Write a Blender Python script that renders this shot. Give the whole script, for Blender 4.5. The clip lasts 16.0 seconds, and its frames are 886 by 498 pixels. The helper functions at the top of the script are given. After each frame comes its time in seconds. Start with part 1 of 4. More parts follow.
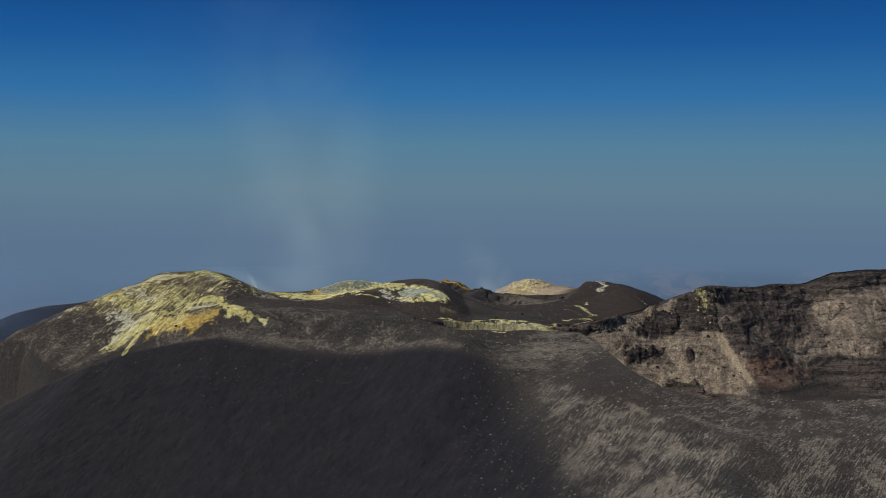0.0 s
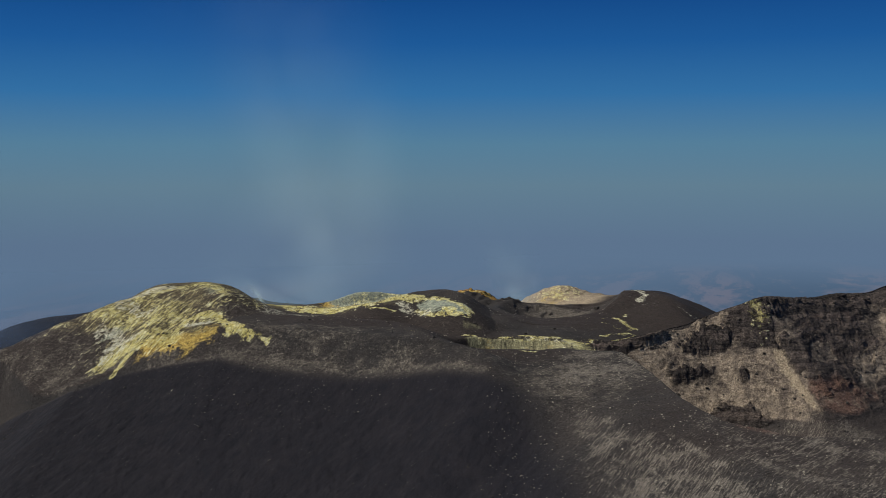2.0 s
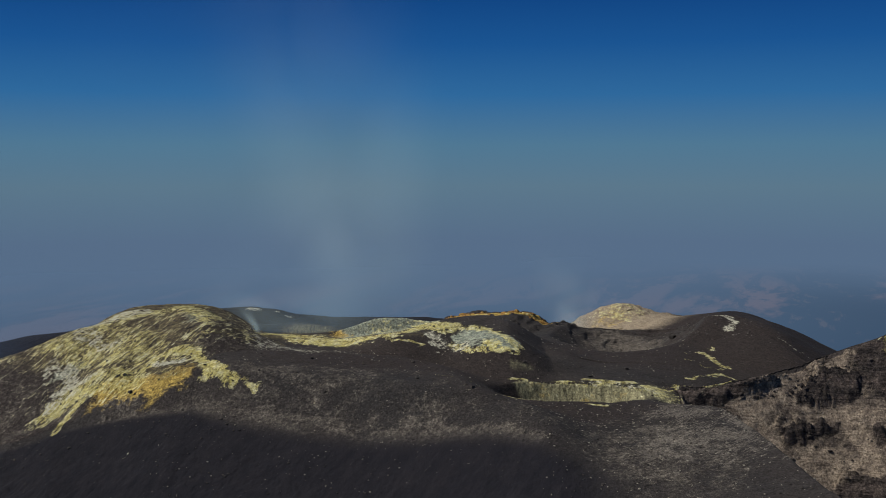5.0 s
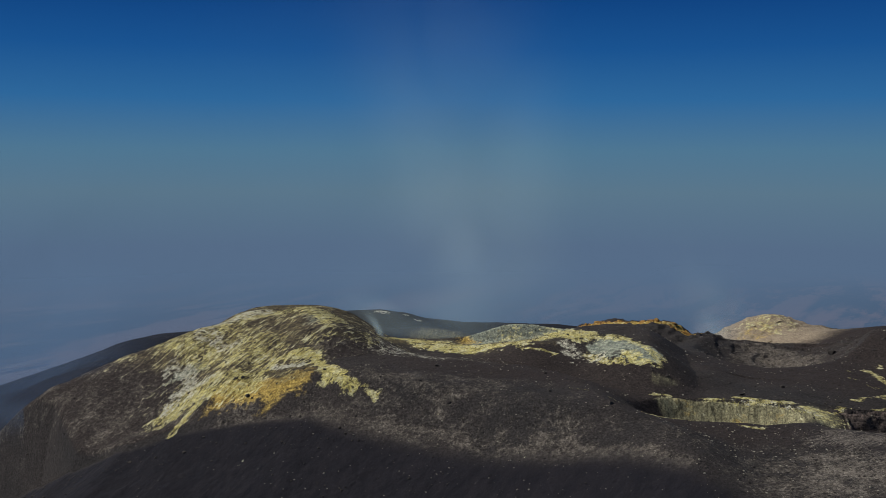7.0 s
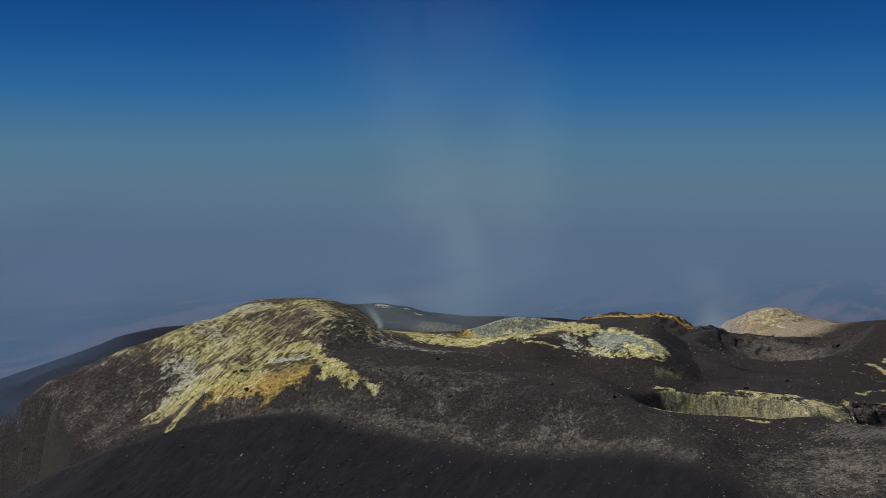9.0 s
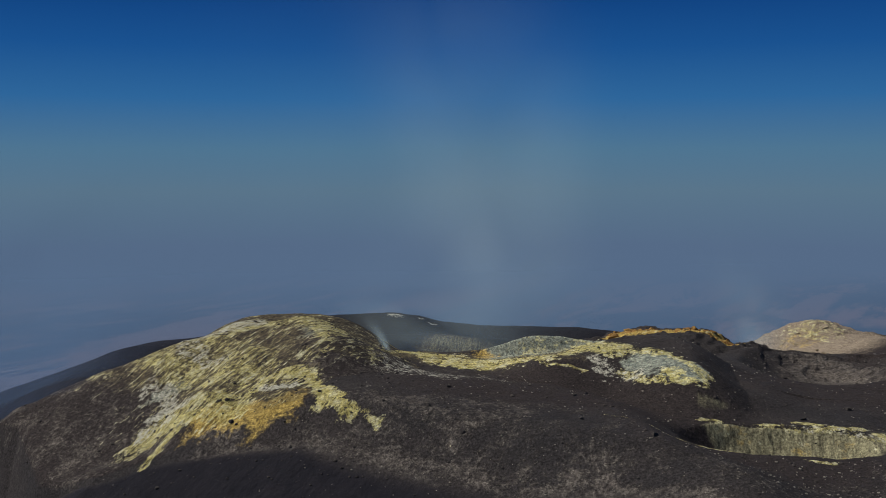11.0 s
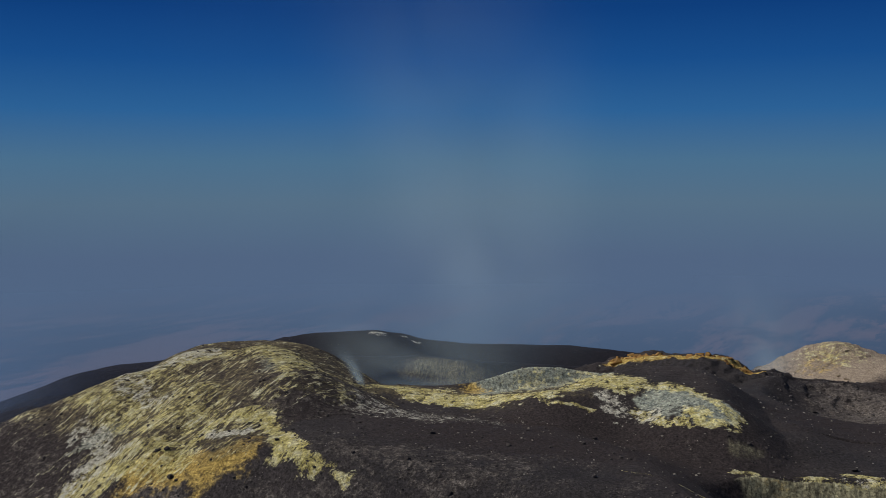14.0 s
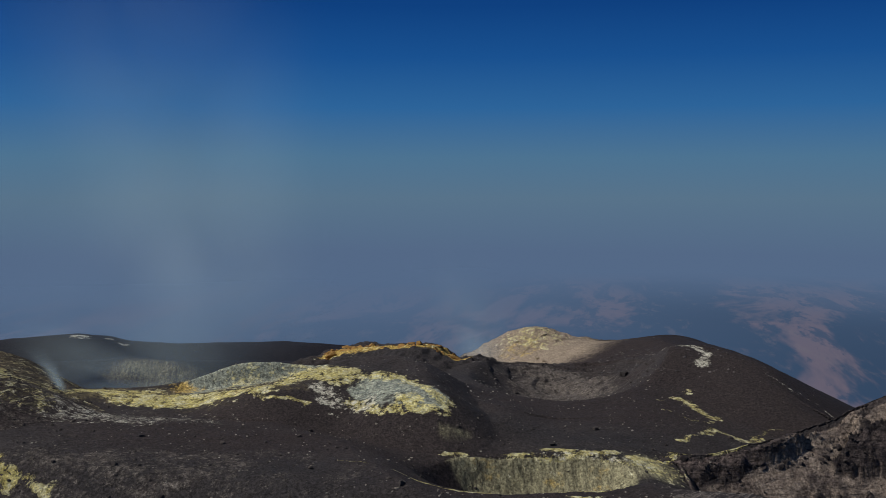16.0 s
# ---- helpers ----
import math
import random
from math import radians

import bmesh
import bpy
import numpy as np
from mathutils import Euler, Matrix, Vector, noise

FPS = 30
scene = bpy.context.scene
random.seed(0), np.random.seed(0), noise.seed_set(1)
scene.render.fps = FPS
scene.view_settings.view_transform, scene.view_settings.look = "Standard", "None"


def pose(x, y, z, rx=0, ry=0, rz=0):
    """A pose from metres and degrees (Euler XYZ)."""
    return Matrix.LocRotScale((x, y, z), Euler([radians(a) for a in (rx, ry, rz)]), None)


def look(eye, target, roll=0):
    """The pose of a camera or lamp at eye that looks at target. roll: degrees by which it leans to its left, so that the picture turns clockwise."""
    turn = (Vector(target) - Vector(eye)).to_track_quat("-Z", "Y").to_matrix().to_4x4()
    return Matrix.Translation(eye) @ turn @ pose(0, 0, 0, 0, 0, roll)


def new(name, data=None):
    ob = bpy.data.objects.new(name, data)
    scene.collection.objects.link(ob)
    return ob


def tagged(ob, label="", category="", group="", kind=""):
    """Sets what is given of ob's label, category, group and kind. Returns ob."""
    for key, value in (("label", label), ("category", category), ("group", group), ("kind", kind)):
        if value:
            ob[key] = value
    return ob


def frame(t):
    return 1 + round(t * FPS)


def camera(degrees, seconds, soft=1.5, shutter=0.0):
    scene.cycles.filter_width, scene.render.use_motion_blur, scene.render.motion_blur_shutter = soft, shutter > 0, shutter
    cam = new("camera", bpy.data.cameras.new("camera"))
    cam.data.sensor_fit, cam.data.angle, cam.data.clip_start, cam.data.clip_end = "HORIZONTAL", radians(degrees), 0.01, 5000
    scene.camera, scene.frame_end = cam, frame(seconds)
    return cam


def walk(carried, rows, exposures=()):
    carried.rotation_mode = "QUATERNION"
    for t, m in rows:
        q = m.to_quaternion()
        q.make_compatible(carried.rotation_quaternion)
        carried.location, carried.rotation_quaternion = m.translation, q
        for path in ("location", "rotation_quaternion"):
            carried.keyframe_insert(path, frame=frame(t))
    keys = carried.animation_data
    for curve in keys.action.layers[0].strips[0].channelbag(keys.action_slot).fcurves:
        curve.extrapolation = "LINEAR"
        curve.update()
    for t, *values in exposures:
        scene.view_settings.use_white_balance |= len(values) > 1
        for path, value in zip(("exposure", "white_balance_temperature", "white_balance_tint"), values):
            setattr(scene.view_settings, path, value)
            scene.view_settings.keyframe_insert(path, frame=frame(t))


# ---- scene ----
cam = camera(46.9, 16.0, soft=0.75)
PATH = [
    (0, (0.000, 0.000, 0.000), (0.035, 9.971, -0.765), 0.4),
    (0.5, (0.100, 4.377, 0.030), (0.150, 14.348, -0.734), 0.1),
    (1, (0.300, 11.202, 0.060), (0.365, 21.173, -0.701), 0.0),
    (1.5, (0.650, 19.851, 0.160), (0.652, 29.822, -0.605), -0.0),
    (2, (0.980, 28.900, 0.320), (0.755, 38.867, -0.460), -0.1),
    (2.5, (1.180, 38.100, 0.400), (0.906, 48.065, -0.384), -0.1),
    (3, (1.300, 47.200, 0.500), (0.888, 57.160, -0.293), -0.1),
    (3.5, (1.390, 56.700, 0.640), (0.900, 66.655, -0.170), -0.0),
    (3.7, (1.380, 60.300, 0.680), (0.832, 70.251, -0.145), -0.0),
    (5.8, (-2.950, 97.000, -1.850), (-3.566, 106.955, -2.568), -0.1),
    (6, (-3.050, 98.450, -2.020), (-4.217, 108.356, -2.727), -0.0),
    (6.5, (-3.000, 99.300, -2.350), (-4.821, 109.107, -3.060), 0.1),
    (7, (-2.880, 99.420, -2.660), (-4.735, 109.220, -3.380), 0.2),
    (7.5, (-2.800, 99.430, -2.920), (-4.663, 109.228, -3.652), 0.3),
    (8, (-2.800, 99.450, -3.040), (-4.707, 109.238, -3.786), 0.4),
    (8.5, (-2.930, 99.750, -3.100), (-4.825, 109.539, -3.866), 0.4),
    (9, (-3.250, 101.300, -3.200), (-5.111, 111.095, -3.975), 0.2),
    (11.3, (-7.450, 127.350, -3.860), (-9.480, 137.115, -4.590), -0.1),
    (11.5, (-7.972, 130.077, -3.918), (-10.003, 139.841, -4.648), -0.1),
    (12, (-9.323, 136.719, -4.138), (-11.357, 146.485, -4.843), -0.1),
    (12.5, (-10.380, 143.700, -4.400), (-12.447, 153.461, -5.070), -0.2),
    (13, (-11.300, 147.600, -4.500), (-13.386, 157.361, -5.106), -0.1),
    (13.5, (-11.500, 148.150, -4.620), (-13.608, 157.907, -5.224), 0.0),
    (14, (-11.470, 148.200, -4.760), (-13.350, 158.003, -5.372), -0.1),
    (14.5, (-11.400, 148.240, -4.880), (-12.963, 158.097, -5.517), -0.1),
    (15, (-11.360, 148.280, -4.990), (-12.230, 158.221, -5.643), -0.0),
    (15.5, (-11.330, 148.300, -5.100), (-11.411, 158.278, -5.761), -0.2),
    (16, (-11.320, 148.330, -5.220), (-10.429, 158.269, -5.873), -0.0),
]
EXPOSURES = [(0, 0.18, 6720, 3), (3.5, 0.12, 6700, 4), (6, -0.04, 6500, 5), (9, -0.04, 6500, 6), (11.5, -0.1, 6420, 9), (12.5, -0.22, 6330, 11), (15, -0.2, 6330, 11), (16, -0.12, 6330, 10)]
walk(cam, [(t, look(eye, target, roll)) for t, eye, target, roll in PATH], EXPOSURES)


# ---- sky, sun and exposure ----
SUN_FROM = Vector((-0.66, -0.12, 0.74)).normalized()
world = bpy.data.worlds.new("world")
scene.world = world
world.use_nodes = True
wt = world.node_tree
sky = wt.nodes.new("ShaderNodeTexSky")
sky.sky_type, sky.sun_disc, sky.altitude = "NISHITA", False, 3000
sky.sun_elevation, sky.sun_rotation = math.asin(SUN_FROM.z), math.atan2(SUN_FROM.x, SUN_FROM.y)
dim = wt.nodes.new("ShaderNodeVectorMath")
dim.operation = "SCALE"
dim.inputs["Scale"].default_value = 0.055
wt.links.new(sky.outputs[0], dim.inputs[0])
geo = wt.nodes.new("ShaderNodeTexCoord")
sep = wt.nodes.new("ShaderNodeSeparateXYZ")
wt.links.new(geo.outputs["Generated"], sep.inputs[0])
level = wt.nodes.new("ShaderNodeMapRange")
level.inputs["From Min"].default_value, level.inputs["From Max"].default_value = -0.12, 0.28
wt.links.new(sep.outputs["Z"], level.inputs["Value"])
# summer haze over the lowlands, clear blue above it
haze = wt.nodes.new("ShaderNodeValToRGB")
stops = [(0.0, (0.098, 0.152, 0.252)), (0.13, (0.098, 0.152, 0.252)), (0.26, (0.108, 0.185, 0.268)), (0.36, (0.082, 0.185, 0.300)), (0.48, (0.030, 0.138, 0.340)), (0.60, (0.012, 0.088, 0.290)), (0.72, (0.006, 0.056, 0.225)), (1.0, (0.006, 0.05, 0.20))]
ramp = haze.color_ramp
while len(ramp.elements) < len(stops):
    ramp.elements.new(0.5)
for el, (at, col) in zip(ramp.elements, stops):
    el.position, el.color = at, (*col, 1)
wt.links.new(level.outputs[0], haze.inputs[0])
up = wt.nodes.new("ShaderNodeMapRange")
up.interpolation_type = "SMOOTHSTEP"
up.inputs["From Min"].default_value, up.inputs["From Max"].default_value = 0.2, 0.5
wt.links.new(sep.outputs["Z"], up.inputs["Value"])
mixed = wt.nodes.new("ShaderNodeMix")
mixed.data_type = "RGBA"
wt.links.new(up.outputs[0], mixed.inputs["Factor"])
wt.links.new(haze.outputs[0], mixed.inputs["A"])
wt.links.new(dim.outputs[0], mixed.inputs["B"])
wt.links.new(mixed.outputs["Result"], wt.nodes["Background"].inputs["Color"])
wt.nodes["Background"].inputs["Strength"].default_value = 1.0

lamp = bpy.data.lights.new("sun", "SUN")
lamp.energy, lamp.angle, lamp.color = 3.9, radians(0.6), (1, 0.95, 0.88)
sun = new("sun", lamp)
sun.matrix_world = look(SUN_FROM * 900, (0, 0, 0))


# ---- materials ----
class Nodes:
    """Short hands for one material's nodes."""

    def __init__(self, name):
        self.mat = bpy.data.materials.new(name)
        self.mat.use_nodes = True
        self.tree = self.mat.node_tree
        self.bsdf = self.tree.nodes["Principled BSDF"]
        self.out = self.tree.nodes["Material Output"]
        self.coord = self.tree.nodes.new("ShaderNodeTexCoord").outputs["Object"]

    def link(self, a, b):
        self.tree.links.new(a, b)

    def put(self, socket, value):
        if isinstance(value, bpy.types.NodeSocket):
            self.link(value, socket)
        elif value is not None:
            socket.default_value = value if not isinstance(value, tuple) or len(value) != 3 or socket.type != "RGBA" else (*value, 1)

    def mapped(self, size=(1, 1, 1), turn=(0, 0, 0)):
        """Space turned and then stretched to cells of that size."""
        n = self.tree.nodes.new("ShaderNodeMapping")
        n.vector_type = "TEXTURE"
        n.inputs["Scale"].default_value, n.inputs["Rotation"].default_value = size, [radians(a) for a in turn]
        self.link(self.coord, n.inputs["Vector"])
        return n.outputs[0]

    def noise(self, scale, detail=4.0, rough=0.55, where=None, twist=0.0):
        n = self.tree.nodes.new("ShaderNodeTexNoise")
        n.inputs["Scale"].default_value, n.inputs["Detail"].default_value = scale, detail
        n.inputs["Roughness"].default_value, n.inputs["Distortion"].default_value = rough, twist
        self.link(where or self.coord, n.inputs["Vector"])
        return n.outputs["Fac"]

    def cells(self, scale, out="Distance", feature="F1", where=None):
        n = self.tree.nodes.new("ShaderNodeTexVoronoi")
        n.feature = feature
        n.inputs["Scale"].default_value = scale
        self.link(where or self.coord, n.inputs["Vector"])
        return n.outputs[out]

    def attr(self, name):
        n = self.tree.nodes.new("ShaderNodeAttribute")
        n.attribute_name = name
        return n.outputs["Fac"]

    def math(self, op, a, b=0.0, c=0.0):
        n = self.tree.nodes.new("ShaderNodeMath")
        n.operation = op
        for s, v in zip(n.inputs, (a, b, c)):
            self.put(s, v)
        return n.outputs[0]

    def span(self, v, lo, hi, a=0.0, b=1.0):
        n = self.tree.nodes.new("ShaderNodeMapRange")
        n.interpolation_type = "SMOOTHSTEP"
        for key, x in (("Value", v), ("From Min", lo), ("From Max", hi), ("To Min", a), ("To Max", b)):
            self.put(n.inputs[key], x)
        return n.outputs[0]

    def mix(self, f, a, b, kind="MIX"):
        n = self.tree.nodes.new("ShaderNodeMix")
        n.data_type, n.blend_type = "RGBA", kind
        self.put(n.inputs["Factor"], f)
        self.put(n.inputs["A"], a)
        self.put(n.inputs["B"], b)
        return n.outputs["Result"]

    def bump(self, height, distance, strength=1.0, normal=None):
        n = self.tree.nodes.new("ShaderNodeBump")
        n.inputs["Distance"].default_value, n.inputs["Strength"].default_value = distance, strength
        self.link(height, n.inputs["Height"])
        if normal:
            self.link(normal, n.inputs["Normal"])
        return n.outputs[0]


def crusted(m, amount, edge, softness, *grains):
    """A broken-edged patch: where amount, shaken by grains, passes edge."""
    total = amount
    for g, k in grains:
        total = m.math("ADD", total, m.math("MULTIPLY", m.math("SUBTRACT", g, 0.5), k))
    return m.span(total, edge - softness, edge + softness)


def summit_material():
    m = Nodes("volcanic_ground")
    broad, mid, fine = m.noise(0.035, 3), m.noise(0.22, 5, 0.6), m.noise(1.3, 6, 0.65)
    grit, patch = m.noise(5.0, 4, 0.7), m.noise(0.55, 6, 0.62)
    mottle = m.noise(2.8, 6, 0.78)
    flow = m.noise(1.0, 4, 0.6, m.mapped((2.6, 0.25, 2.0), (0, 0, 46)))
    cluster = m.noise(0.11, 3, 0.55)
    flow2 = m.noise(1.0, 5, 0.66, m.mapped((3.4, 0.5, 1.8), (0, 0, 62)))
    # crusts run downhill on the mound only
    place_x = m.tree.nodes.new("ShaderNodeSeparateXYZ")
    m.link(m.coord, place_x.inputs[0])
    clot = m.noise(0.9, 5, 0.66)
    flow2 = m.math("ADD", clot, m.math("MULTIPLY", m.math("SUBTRACT", flow2, clot), m.span(place_x.outputs["X"], -56, -47, 1.0, 0.0)))
    rill = m.noise(1.0, 5, 0.6, m.mapped((9.0, 1.1, 5.0), (0, 0, 52)))
    lace = m.math("ABSOLUTE", m.math("SUBTRACT", m.noise(0.75, 6, 0.66, None, 0.8), 0.5))
    stone = m.cells(1.7, "Color")
    stone_red = m.tree.nodes.new("ShaderNodeSeparateColor")
    m.link(stone, stone_red.inputs[0])
    chip = stone_red.outputs[0]
    chip_d = m.cells(1.7)

    # ash: black-brown with rusty and grey tones, grit and pale chips
    ash = m.mix(m.span(broad, 0.35, 0.65), (0.030, 0.0275, 0.0285), (0.050, 0.0415, 0.0395))
    ash = m.mix(m.span(mid, 0.4, 0.75, 0, 0.6), ash, (0.061, 0.053, 0.050))
    ash = m.mix(m.span(m.attr("rust"), 0.1, 0.9, 0, 0.85), ash, (0.037, 0.0275, 0.0255))
    ash = m.mix(m.span(grit, 0.35, 0.7, 0.0, 0.55), ash, (0.022, 0.019, 0.019))
    # black ash of the ridges, and shade painted into the ash colour
    dark_shaded = crusted(m, m.attr("dark_ash_shade"), 0.5, 0.35, (mid, 0.4), (patch, 0.3))
    bare = m.math("SUBTRACT", 1.0, dark_shaded)

    # light scree and wind-streaked dust
    scree = m.math("MULTIPLY", crusted(m, m.attr("scree"), 0.68, 0.2, (mid, 1.2), (fine, 1.2), (grit, 0.8)), bare)
    tone = m.mix(m.math("MULTIPLY", chip, grit), (0.095, 0.08, 0.070), (0.34, 0.30, 0.25))
    ash = m.mix(m.math("MULTIPLY", scree, 0.7), ash, tone)
    streak = crusted(m, m.attr("streak"), 1.02, 0.10, (flow, 2.6), (cluster, 1.0), (mid, 0.6), (grit, 0.9))
    dashes = m.noise(1.0, 4, 0.62, m.mapped((1.7, 0.4, 1.2), (0, 0, 46)))
    flecked = crusted(m, m.math("MULTIPLY", m.attr("streak"), 0.72), 0.73, 0.09, (dashes, 1.9), (mid, 1.0), (cluster, 0.8), (fine, 0.7), (grit, 0.6))
    streak = m.math("MAXIMUM", streak, m.math("MULTIPLY", flecked, 0.7))
    ash = m.mix(m.math("MULTIPLY", streak, 0.64), ash, m.mix(fine, (0.13, 0.112, 0.098), (0.29, 0.255, 0.22)))
    ash = m.mix(m.math("MULTIPLY", dark_shaded, 0.94), ash, m.mix(m.span(m.math("ADD", m.math("MULTIPLY", rill, 0.35), m.math("ADD", m.math("MULTIPLY", patch, 0.35), m.math("MULTIPLY", mid, 0.3))), 0.38, 0.64), (0.0068, 0.0068, 0.0115), (0.0140, 0.0124, 0.0172)))
    speck = m.math("MULTIPLY", m.span(chip, 0.95, 0.97), m.span(chip_d, 0.20, 0.12))
    ash = m.mix(m.math("MULTIPLY", speck, 0.6), ash, (0.24, 0.22, 0.19))

    # lava rock of the walls
    bands = m.noise(1.0, 4, 0.6, m.mapped((17, 17, 1.3)))
    rock = m.mix(m.span(bands, 0.35, 0.65), (0.036, 0.030, 0.031), (0.125, 0.098, 0.090))
    rock = m.mix(m.span(fine, 0.45, 0.75, 0, 0.6), rock, (0.12, 0.10, 0.085))
    # thin dark lines: shadow under the ledges, painted into the rock colour
    rock = m.mix(m.span(m.noise(1.0, 4, 0.6, m.mapped((7, 7, 0.35))), 0.57, 0.68, 0, 0.5), rock, (0.016, 0.014, 0.015))
    col = m.mix(m.attr("rock"), ash, rock)
    red = crusted(m, m.attr("red"), 0.5, 0.25, (mid, 0.6), (fine, 0.4))
    col = m.mix(m.math("MULTIPLY", red, 0.85), col, m.mix(mid, (0.125, 0.066, 0.054), (0.25, 0.145, 0.108)))
    tan = crusted(m, m.attr("tan"), 0.52, 0.28, (mid, 0.8), (patch, 0.5), (fine, 0.25))
    dust = m.mix(m.span(patch, 0.35, 0.7), (0.20, 0.158, 0.128), (0.45, 0.362, 0.28))
    col = m.mix(m.math("MULTIPLY", tan, 0.85), col, dust)
    bleach = crusted(m, m.attr("bleach"), 0.5, 0.3, (mid, 0.5), (fine, 0.5))
    col = m.mix(m.math("MULTIPLY", bleach, 0.9), col, m.mix(patch, (0.23, 0.175, 0.13), (0.45, 0.37, 0.27)))
    clay = crusted(m, m.attr("clay"), 0.5, 0.3, (mid, 0.4), (fine, 0.4))
    drip = m.noise(1.0, 5, 0.65, m.mapped((0.5, 2.5, 2.5)))
    col = m.mix(m.math("MULTIPLY", clay, 0.95), col, m.mix(m.span(drip, 0.3, 0.7), (0.125, 0.115, 0.075), (0.39, 0.36, 0.215)))

    # sulphur crusts: grey-blue clay, ochre, yellow and bleached white
    blue = crusted(m, m.attr("blue"), 0.54, 0.16, (patch, 0.9), (fine, 0.9))
    col = m.mix(m.math("MULTIPLY", blue, 0.94), col, m.mix(m.span(fine, 0.3, 0.7), (0.14, 0.16, 0.145), (0.42, 0.44, 0.34)))
    ochre = crusted(m, m.attr("ochre"), 0.55, 0.22, (patch, 0.9), (fine, 0.9))
    col = m.mix(m.math("MULTIPLY", ochre, 0.88), col, m.mix(m.span(fine, 0.3, 0.7), (0.30, 0.20, 0.05), (0.66, 0.47, 0.13)))
    stain = crusted(m, m.attr("stain"), 0.5, 0.3, (mid, 0.8), (fine, 0.6), (flow2, 0.6))
    col = m.mix(m.math("MULTIPLY", stain, 0.85), col, m.mix(m.span(fine, 0.3, 0.7), (0.078, 0.062, 0.040), (0.24, 0.195, 0.095)))
    fleck = m.noise(3.8, 4, 0.7)
    yellow = crusted(m, m.attr("sulphur"), 0.74, 0.10, (patch, 1.1), (fine, 0.6), (flow2, 2.2), (fleck, 0.7), (grit, 0.3), (mid, 1.0))
    yellow = m.math("MAXIMUM", m.math("MULTIPLY", yellow, m.span(lace, 0.0, 0.05, 0.45, 1.0)), m.math("MULTIPLY", m.span(lace, 0.03, 0.010), m.span(m.attr("sulphur"), 0.55, 0.85, 0.0, 0.8)))
    tint = m.mix(m.span(fine, 0.35, 0.65), (0.38, 0.32, 0.085), (0.70, 0.62, 0.24))
    tint = m.mix(m.span(patch, 0.48, 0.70, 0, 0.8), tint, (0.70, 0.67, 0.44))
    tint = m.mix(m.span(flow2, 0.52, 0.70, 0, 0.75), tint, (0.72, 0.71, 0.56))
    tint = m.mix(m.span(grit, 0.50, 0.30, 0, 0.6), tint, (0.16, 0.125, 0.05))
    col = m.mix(m.math("MULTIPLY", yellow, 0.86), col, tint)
    pale = crusted(m, m.attr("pale"), 0.62, 0.12, (fine, 1.3), (patch, 0.9), (grit, 0.6))
    col = m.mix(m.math("MULTIPLY", pale, 0.92), col, m.mix(fine, (0.36, 0.34, 0.26), (0.62, 0.60, 0.50)))
    col = m.mix(m.math("MULTIPLY", m.span(mottle, 0.54, 0.40, 0.0, 0.8), m.math("SUBTRACT", 1.0, m.math("MAXIMUM", m.math("MULTIPLY", dark_shaded, 0.6), m.math("MULTIPLY", yellow, 0.75)))), col, m.mix(1.0, col, (0.34, 0.31, 0.30), "MULTIPLY"))
    col = m.mix(m.math("MULTIPLY", m.span(mottle, 0.53, 0.66, 0.0, 0.5), bare), col, m.mix(1.0, col, (1.8, 1.75, 1.7), "MULTIPLY"))
    grain = m.tree.nodes.new("ShaderNodeSeparateColor")
    m.link(m.cells(4.6, "Color"), grain.inputs[0])
    shade = m.span(m.math("ADD", m.math("MULTIPLY", grain.outputs[0], 0.5), m.math("MULTIPLY", grit, 0.5)), 0.25, 0.75, 0.74, 1.26)
    toned = m.tree.nodes.new("ShaderNodeVectorMath")
    toned.operation = "SCALE"
    m.link(col, toned.inputs[0])
    m.link(shade, toned.inputs["Scale"])
    smoothed = m.math("SUBTRACT", 1.0, m.math("MULTIPLY", m.math("MAXIMUM", clay, m.math("MAXIMUM", bleach, m.math("MULTIPLY", tan, 0.8))), 0.7))
    col = m.mix(m.math("MULTIPLY", m.math("ADD", m.math("MULTIPLY", bare, 0.7), 0.25), smoothed), col, toned.outputs[0])
    m.link(col, m.bsdf.inputs["Base Color"])
    m.bsdf.inputs["Roughness"].default_value = 0.95
    m.bsdf.inputs["Specular IOR Level"].default_value = 0.2
    n1 = m.bump(fine, 0.26, 0.9)
    n2 = m.bump(m.math("MULTIPLY", chip_d, m.math("ADD", scree, 0.25)), 0.12, 0.7, n1)
    n3 = m.bump(m.math("MULTIPLY", m.noise(0.6, 8, 0.7), m.math("ADD", m.attr("rock"), m.math("MULTIPLY", yellow, 0.06))), 1.3, 0.8, n2)
    n3 = m.bump(m.math("MULTIPLY", m.noise(1.0, 5, 0.65, m.mapped((6, 6, 0.9))), m.attr("rock")), 1.2, 0.8, n3)
    n3 = m.bump(m.math("MULTIPLY", rill, dark_shaded), 0.2, 0.8, n3)
    m.link(m.bump(grit, 0.07, 0.8, n3), m.bsdf.inputs["Normal"])
    return m.mat


